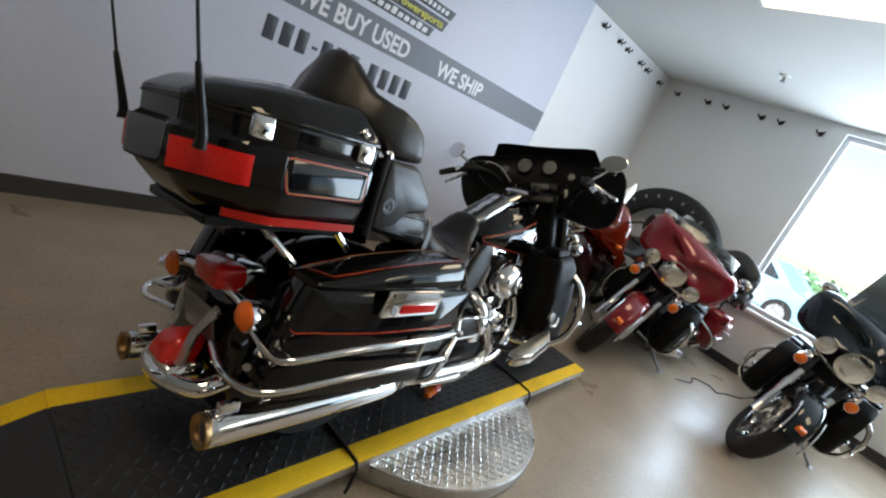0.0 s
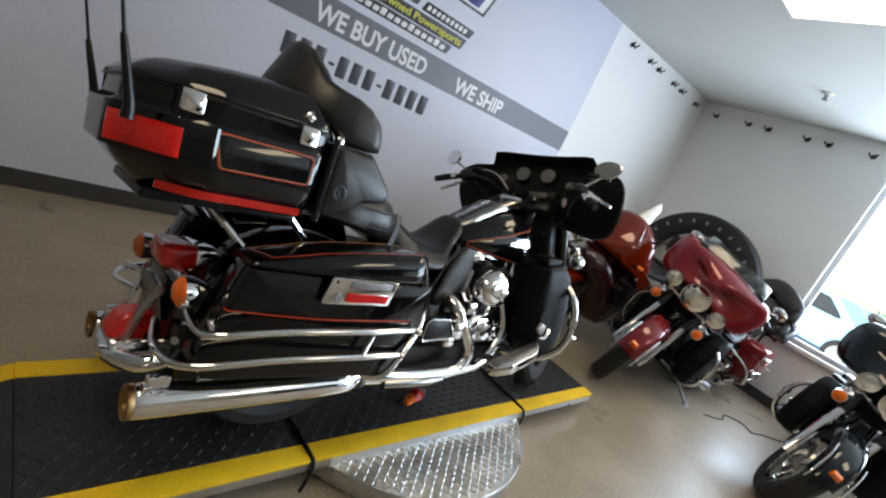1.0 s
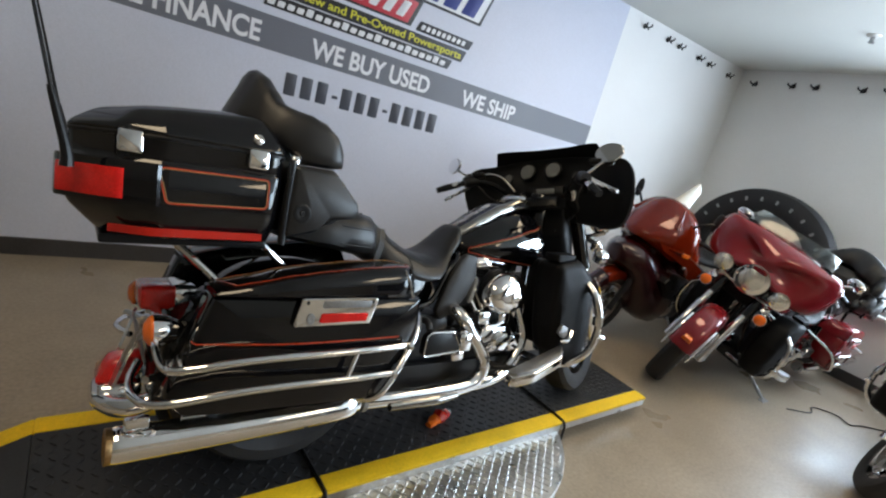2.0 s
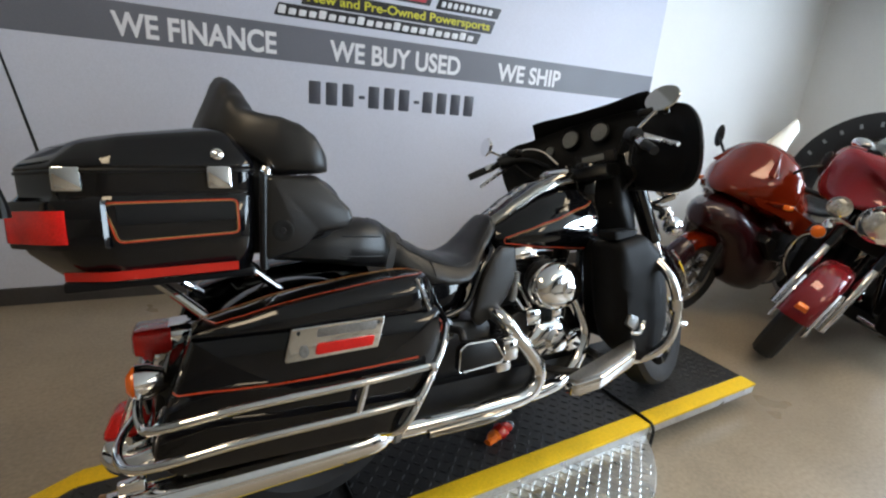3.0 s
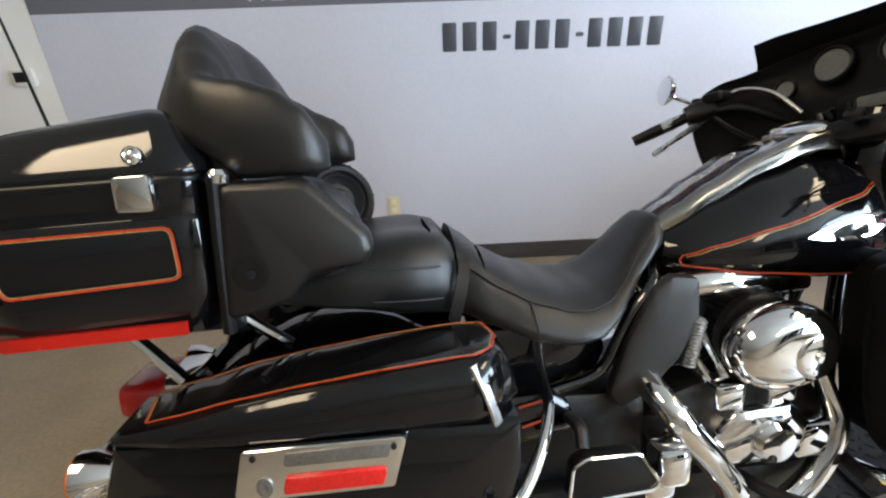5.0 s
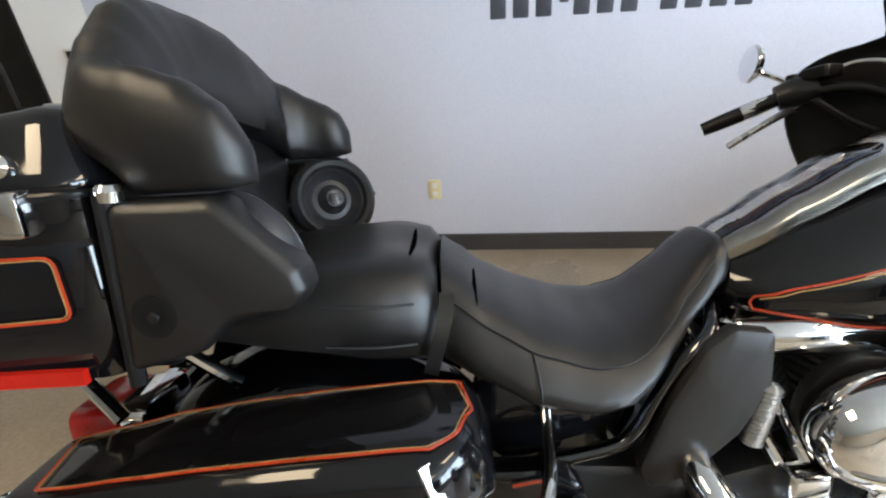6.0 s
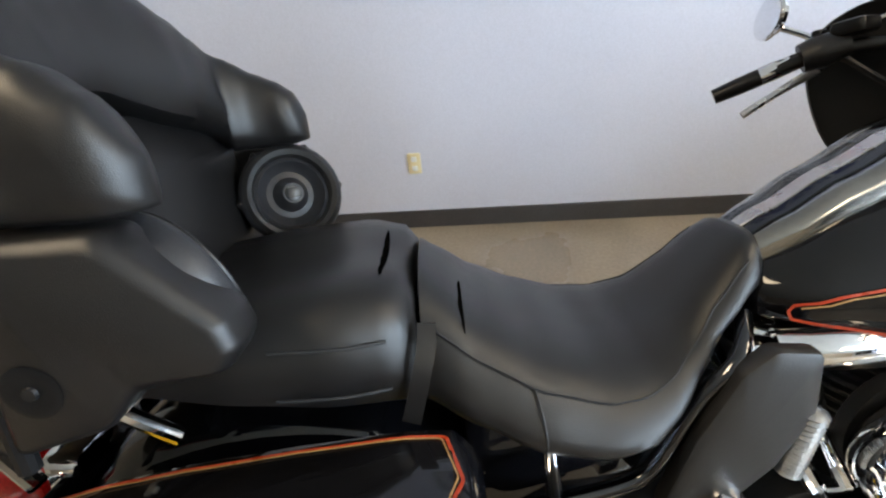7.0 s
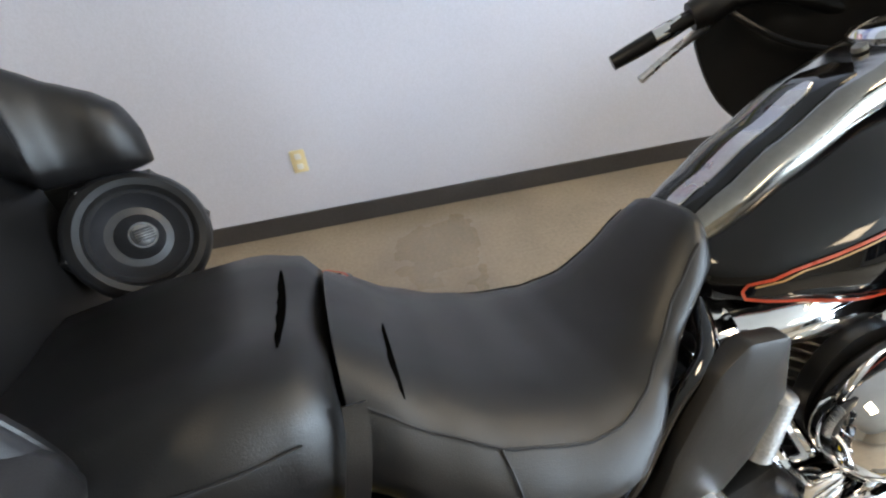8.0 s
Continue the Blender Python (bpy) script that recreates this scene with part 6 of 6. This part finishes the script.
def touring(name, place, label, paint, steer, windscreen, stripes=False, with_trunk=True, group=""):
    root = thing(name, place, label, "motorcycle", group)
    rear_end(root, paint)
    exhaust(root)
    engine(root)
    tank(root, paint, stripes)
    seats(root)
    for s in (-1, 1):
        saddlebag(root, s, paint, stripes)
        side_pieces(root, paint, s)
        lowers(root, s, paint)
    guard_bar(root)
    if with_trunk:
        trunk(root, BLACK, stripes)
        backrest(root)
    front_end(root, paint, steer, windscreen)
    kickstand(root)
    return root


HERO = pose(1.335, 1.05, TOP, 0, 0, 6.5) @ pose(0, 0, 0, -11.5, 0, 0)
touring("touring_motorcycle", HERO, "black touring motorcycle with orange pinstripes and trunk, on the ramp", BLACK, 20,
        {"height": 0.072, "top": 0.25, "rake": 1.0, "material": SATIN, "label": "short black windscreen"}, stripes=True)
touring("touring_motorcycle", pose(5.762, 1.359, 0, 0, 0, 180) @ pose(0, 0, 0, -11.5, 0, 0), "dark red touring motorcycle with a black trunk, leaning on its stand", MAROON, 20,
        {"height": 0.10, "top": 0.27, "rake": 0.9, "material": SCREEN, "label": "low clear windscreen"})
touring("touring_motorcycle", pose(6.035, 0.173, 0, 0, 0, 180) @ pose(0, 0, 0, -11.5, 0, 0), "blue-black touring motorcycle with a tall smoked windscreen", TEAL, 20,
        {"height": 0.34, "top": 0.27, "rake": 0.55, "material": SMOKE, "label": "tall smoked windscreen"}, with_trunk=False)


# ---------------------------------------------------------------- sport tourer by the wall
def sport_tourer(place):
    root = thing("sport_motorcycle", place, "burnt orange sport touring motorcycle parked beside the wall", "motorcycle")
    wheel(root, "front_wheel", (1.48, 0, 0.30), 0.30, 0.12, Matrix())
    wheel(root, "rear_wheel", (0, 0, 0.31), 0.31, 0.17, Matrix())
    fen = part("front_fender", arc_fender((1.48, 0, 0.30), 0.335, 0.075, 62, 122, 0.07), ORANGE, root, "burnt orange front mudguard", 50)
    for a0, a1 in ((25, 61.5), (122.5, 168)):
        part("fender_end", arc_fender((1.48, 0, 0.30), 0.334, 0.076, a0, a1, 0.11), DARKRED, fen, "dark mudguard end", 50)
    for s in (-1, 1):
        part("fork_leg", tube([(1.48, s * 0.105, 0.30), (1.40, s * 0.105, 0.55), (1.30, s * 0.105, 0.85)], 0.024, 12), DARKMETAL, root)
    # fairing: long body with a pointed nose
    shape = [(0.45, 0.0), (0.80, 0.06), (0.97, 0.22), (1.0, 0.42), (0.93, 0.62), (0.75, 0.80), (0.5, 0.92), (0.25, 0.98), (0.0, 1.0)]
    part("fairing", section_loft(frange(0.80, 1.50, 16), [(0.80, 0.20), (0.95, 0.29), (1.15, 0.31), (1.32, 0.25), (1.44, 0.15), (1.50, 0.05)],
                                 [(0.80, 0.74), (1.0, 0.74), (1.2, 0.80), (1.35, 0.87), (1.50, 0.93)], [(0.80, 0.95), (0.95, 1.05), (1.12, 1.25), (1.22, 1.255), (1.36, 1.13), (1.50, 0.98)], shape), ORANGE, root, "burnt orange fairing", 50)
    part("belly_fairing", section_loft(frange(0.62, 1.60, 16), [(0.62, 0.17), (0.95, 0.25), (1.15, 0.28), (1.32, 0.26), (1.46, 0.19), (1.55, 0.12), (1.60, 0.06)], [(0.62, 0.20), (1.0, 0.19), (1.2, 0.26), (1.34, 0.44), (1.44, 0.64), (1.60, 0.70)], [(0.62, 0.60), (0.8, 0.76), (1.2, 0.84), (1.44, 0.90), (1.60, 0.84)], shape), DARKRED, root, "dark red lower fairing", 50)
    for s in (-1, 1):
        hl = part("headlamp", slab([V(p) for p in round_poly([(0.02, 0.93), (0.15, 0.97), (0.16, 1.03), (0.04, 1.01)], 0.015, 3)], 1.36, 1.475, 0.01, place=lambda a, b, h: V((h - abs(a) * 0.45, s * a, b))), LAMPGLASS, root, "clear headlamp")
        part("side_vent", slab([V(p) for p in round_poly([(0.92, 0.55), (1.12, 0.60), (1.16, 0.74), (0.95, 0.70)], 0.04, 4)], s * 0.24, s * 0.307, 0.012), SATIN, root, "black side vent")
        part("fairing_blade", slab([V(p) for p in round_poly([(0.86, 0.80), (1.02, 0.86), (1.20, 0.93), (1.43, 0.95), (1.38, 0.90), (1.18, 0.83), (1.04, 0.72), (0.94, 0.70)], 0.008, 2)], s * 0.22, s * 0.325, 0.008, place=lambda a, b, h: V((a, h * (1 - max(0.0, a - 1.15) * 1.5), b))), ORANGE, root, "raised orange side blade", 20)
        part("upper_blade", slab([V(p) for p in round_poly([(0.98, 1.02), (1.12, 1.215), (1.23, 1.215), (1.35, 1.08), (1.22, 1.09), (1.10, 1.02)], 0.008, 2)], s * 0.10, s * 0.27, 0.008, place=lambda a, b, h: V((a, h * (1 - max(0.0, b - 1.0) * 2.2), b))), ORANGE, root, "", 20)
        part("lower_vane", slab([V(p) for p in round_poly([(0.78, 0.46), (1.12, 0.52), (1.26, 0.66), (1.22, 0.70), (1.0, 0.60), (0.80, 0.56)], 0.01, 2)], s * 0.20, s * 0.295, 0.008), SATIN, root, "", 20)
        part("badge", slab([V(p) for p in round_poly([(1.10, 0.79), (1.16, 0.80), (1.16, 0.82), (1.10, 0.815)], 0.008, 3)], s * 0.29, s * 0.318, 0.003), CHROME, root)
        mir = part("mirror", lathe([(0.004, -0.02), (0.04, -0.018), (0.075, -0.004), (0.08, 0.004), (0.075, 0.006)], 24, axis((1.14, s * 0.36, 1.215), (-1, -s * 0.1, 0.1)) @ Matrix.Diagonal((0.45, 1.0, 1, 1))), DARKMETAL, root, "dark mirror housing")
        part("mirror_glass", lathe([(0.001, 0.005), (0.07, 0.005), (0.07, 0.002), (0.001, 0.002)], 24, axis((1.135, s * 0.36, 1.215), (-1, -s * 0.1, 0.1)) @ Matrix.Diagonal((0.45, 1.0, 1, 1))), MIRROR, mir)
        part("mirror_stem", tube([(1.20, s * 0.24, 1.12), (1.19, s * 0.29, 1.17), (1.15, s * 0.35, 1.205)], 0.010, 8), SATIN, mir)
        part("grip", tube([(1.02, s * 0.24, 1.02), (0.96, s * 0.36, 1.0)], 0.018, 10, 3), SATIN, root)
        part("pannier", slab([V(p) for p in round_poly([(-0.35, 0.48), (0.22, 0.48), (0.28, 0.80), (-0.30, 0.82)], 0.08, 4)], s * 0.20, s * 0.42, 0.04), ORANGE, root, "burnt orange pannier")
        part("muffler", tube([(0.35, s * 0.20, 0.30), (0.0, s * 0.24, 0.36), (-0.35, s * 0.26, 0.44)], [0.03, 0.055, 0.06], 18), CHROME, root)
        part("engine_cover", lathe([(0.004, 0), (0.10, 0), (0.10, 0.03), (0.07, 0.045), (0.004, 0.05)], 24, axis((0.80, s * 0.17, 0.36), (0, s, 0))), CHROME, root)
        part("turn_signal", rbox(1.19, 1.25, s * 0.31 - 0.02, s * 0.31 + 0.02, 0.90, 0.93, 0.008), AMBER, root)
    rings = []
    for i in range(11):
        q = -1 + 0.2 * i
        lo, hi = V((1.26 - 0.14 * q * q, q * 0.10, 1.14)), V((0.96 - 0.04 * q * q, q * 0.025, 1.42 - 0.07 * q * q))
        rings.append([lo, (lo + hi) / 2 + V((0.02, 0, 0)), hi, hi + V((0.004, 0, 0)), (lo + hi) / 2 + V((0.024, 0, 0)), lo + V((0.004, 0, 0))])
    # its pale colour stands for daylight glancing off the sheet
    part("windscreen", loft(rings), PALESCREEN, root, "windscreen coloured pale for the glare on it", 60)
    part("fuel_tank", section_loft(frange(0.50, 0.98, 10), [(0.5, 0.12), (0.7, 0.18), (0.9, 0.19), (0.98, 0.14)], [(0.5, 0.70), (0.98, 0.72)], [(0.5, 0.84), (0.65, 0.95), (0.85, 1.0), (0.98, 0.93)], shape), ORANGE, root, "burnt orange fuel tank", 50)
    part("seat", section_loft(frange(-0.35, 0.55, 12), [(-0.35, 0.12), (0.1, 0.16), (0.55, 0.10)], [(-0.35, 0.80), (0.2, 0.72), (0.55, 0.76)], [(-0.35, 0.92), (-0.05, 0.90), (0.12, 0.82), (0.35, 0.81), (0.55, 0.86)], shape), VINYL, root, "black seat", 50)
    part("tail", section_loft(frange(-0.60, -0.2, 8), [(-0.60, 0.06), (-0.2, 0.16)], [(-0.60, 0.78), (-0.2, 0.66)], [(-0.60, 0.86), (-0.2, 0.86)], shape), ORANGE, root, "", 50)
    part("engine_block", slab([V(p) for p in round_poly([(0.50, 0.22), (1.08, 0.22), (1.15, 0.45), (0.95, 0.68), (0.50, 0.62)], 0.06, 4)], -0.18, 0.18, 0.03), DARKMETAL, root)
    part("frame_beam", merge(*[tube(side([(0.30, 0.15, 0.36), (0.45, 0.17, 0.68), (0.95, 0.16, 0.82), (1.22, 0.08, 0.92)], s), 0.03, 10) for s in (-1, 1)]), DARKMETAL, root)
    part("side_stand", tube([(0.66, 0.16, 0.26), (0.62, 0.26, 0.14), (0.58, 0.34, 0.05)], 0.013, 8), CAST, root)
    return root


sport_tourer(pose(5.54, 2.16, 0, 0, 0, 184) @ pose(0, 0, 0, -8, 0, 0))

# big tyre standing on edge by the far wall
big = thing("large_tyre", Matrix.Translation((6.32, 2.12, 0.772)), "large black tyre standing upright behind the red motorcycle", "tyre")
part("tread", lathe([(0.545, -0.09), (0.61, -0.115), (0.70, -0.115), (0.757, -0.09), (0.772, -0.04), (0.772, 0.04), (0.757, 0.09), (0.70, 0.115), (0.61, 0.115), (0.545, 0.09), (0.525, 0.0), (0.545, -0.09)], 72, axis((0, 0, 0), (1, 0, 0))), RUBBER, big)
for k in range(11):
    a = radians(20 + 13 * k)
    c0 = V((-0.117, 0.66 * math.cos(a), 0.66 * math.sin(a)))
    part("sidewall_mark", plain_box(-0.001, 0.003, -0.012, 0.012, -0.02, 0.02), CAST, big, move=Matrix.Translation(c0) @ Matrix.Rotation(a - radians(90), 4, "X"))
for s in (-1, 1):
    part("chock", rbox(-0.10, 0.10, s * 0.20 - 0.05, s * 0.20 + 0.05, -0.772, -0.725, 0.01), RUBBER, big)

# crumpled wrapper on the ramp deck
rnd = random.Random(8)
packet = thing("wrapper", RAMP @ Matrix.Translation((0.585, 0.19, TOP)) @ pose(0, 0, 0, 0, 0, 20), "small crumpled red and yellow plastic wrapper lying on the ramp", "wrapper")
for name_, x0, x1, mat in (("red_half", -0.01, 0.075, REDSTRIP), ("yellow_half", -0.06, -0.01, AMBER), ("clear_end", 0.075, 0.10, LAMPGLASS)):
    rings = []
    for i in range(7):
        x = x0 + (x1 - x0) * i / 6
        fat = 0.022 * (1 - abs(x - 0.02) / 0.12) + 0.004
        rings.append([V((x, fat * 1.3 * math.cos(a) * rnd.uniform(0.8, 1.15), 0.004 + fat * (1 + math.sin(a)) * rnd.uniform(0.85, 1.1))) for a in (math.tau * j / 10 for j in range(10))])
    part(name_, loft(rings), mat, packet, "", 20)

# thin black cable on the floor
cable = thing("floor_cable", Matrix.Translation((5.35, 0.75, 0.006)), "thin black cable lying loose on the concrete floor", "cable")
part("cable", tube([(-0.35, 0.10, 0), (-0.15, 0.02, 0), (0.0, 0.06, 0), (0.12, -0.06, 0), (0.05, -0.16, 0.004), (0.2, -0.2, 0), (0.4, -0.3, 0), (0.7, -0.34, 0)], 0.005, 8), SATIN, cable)
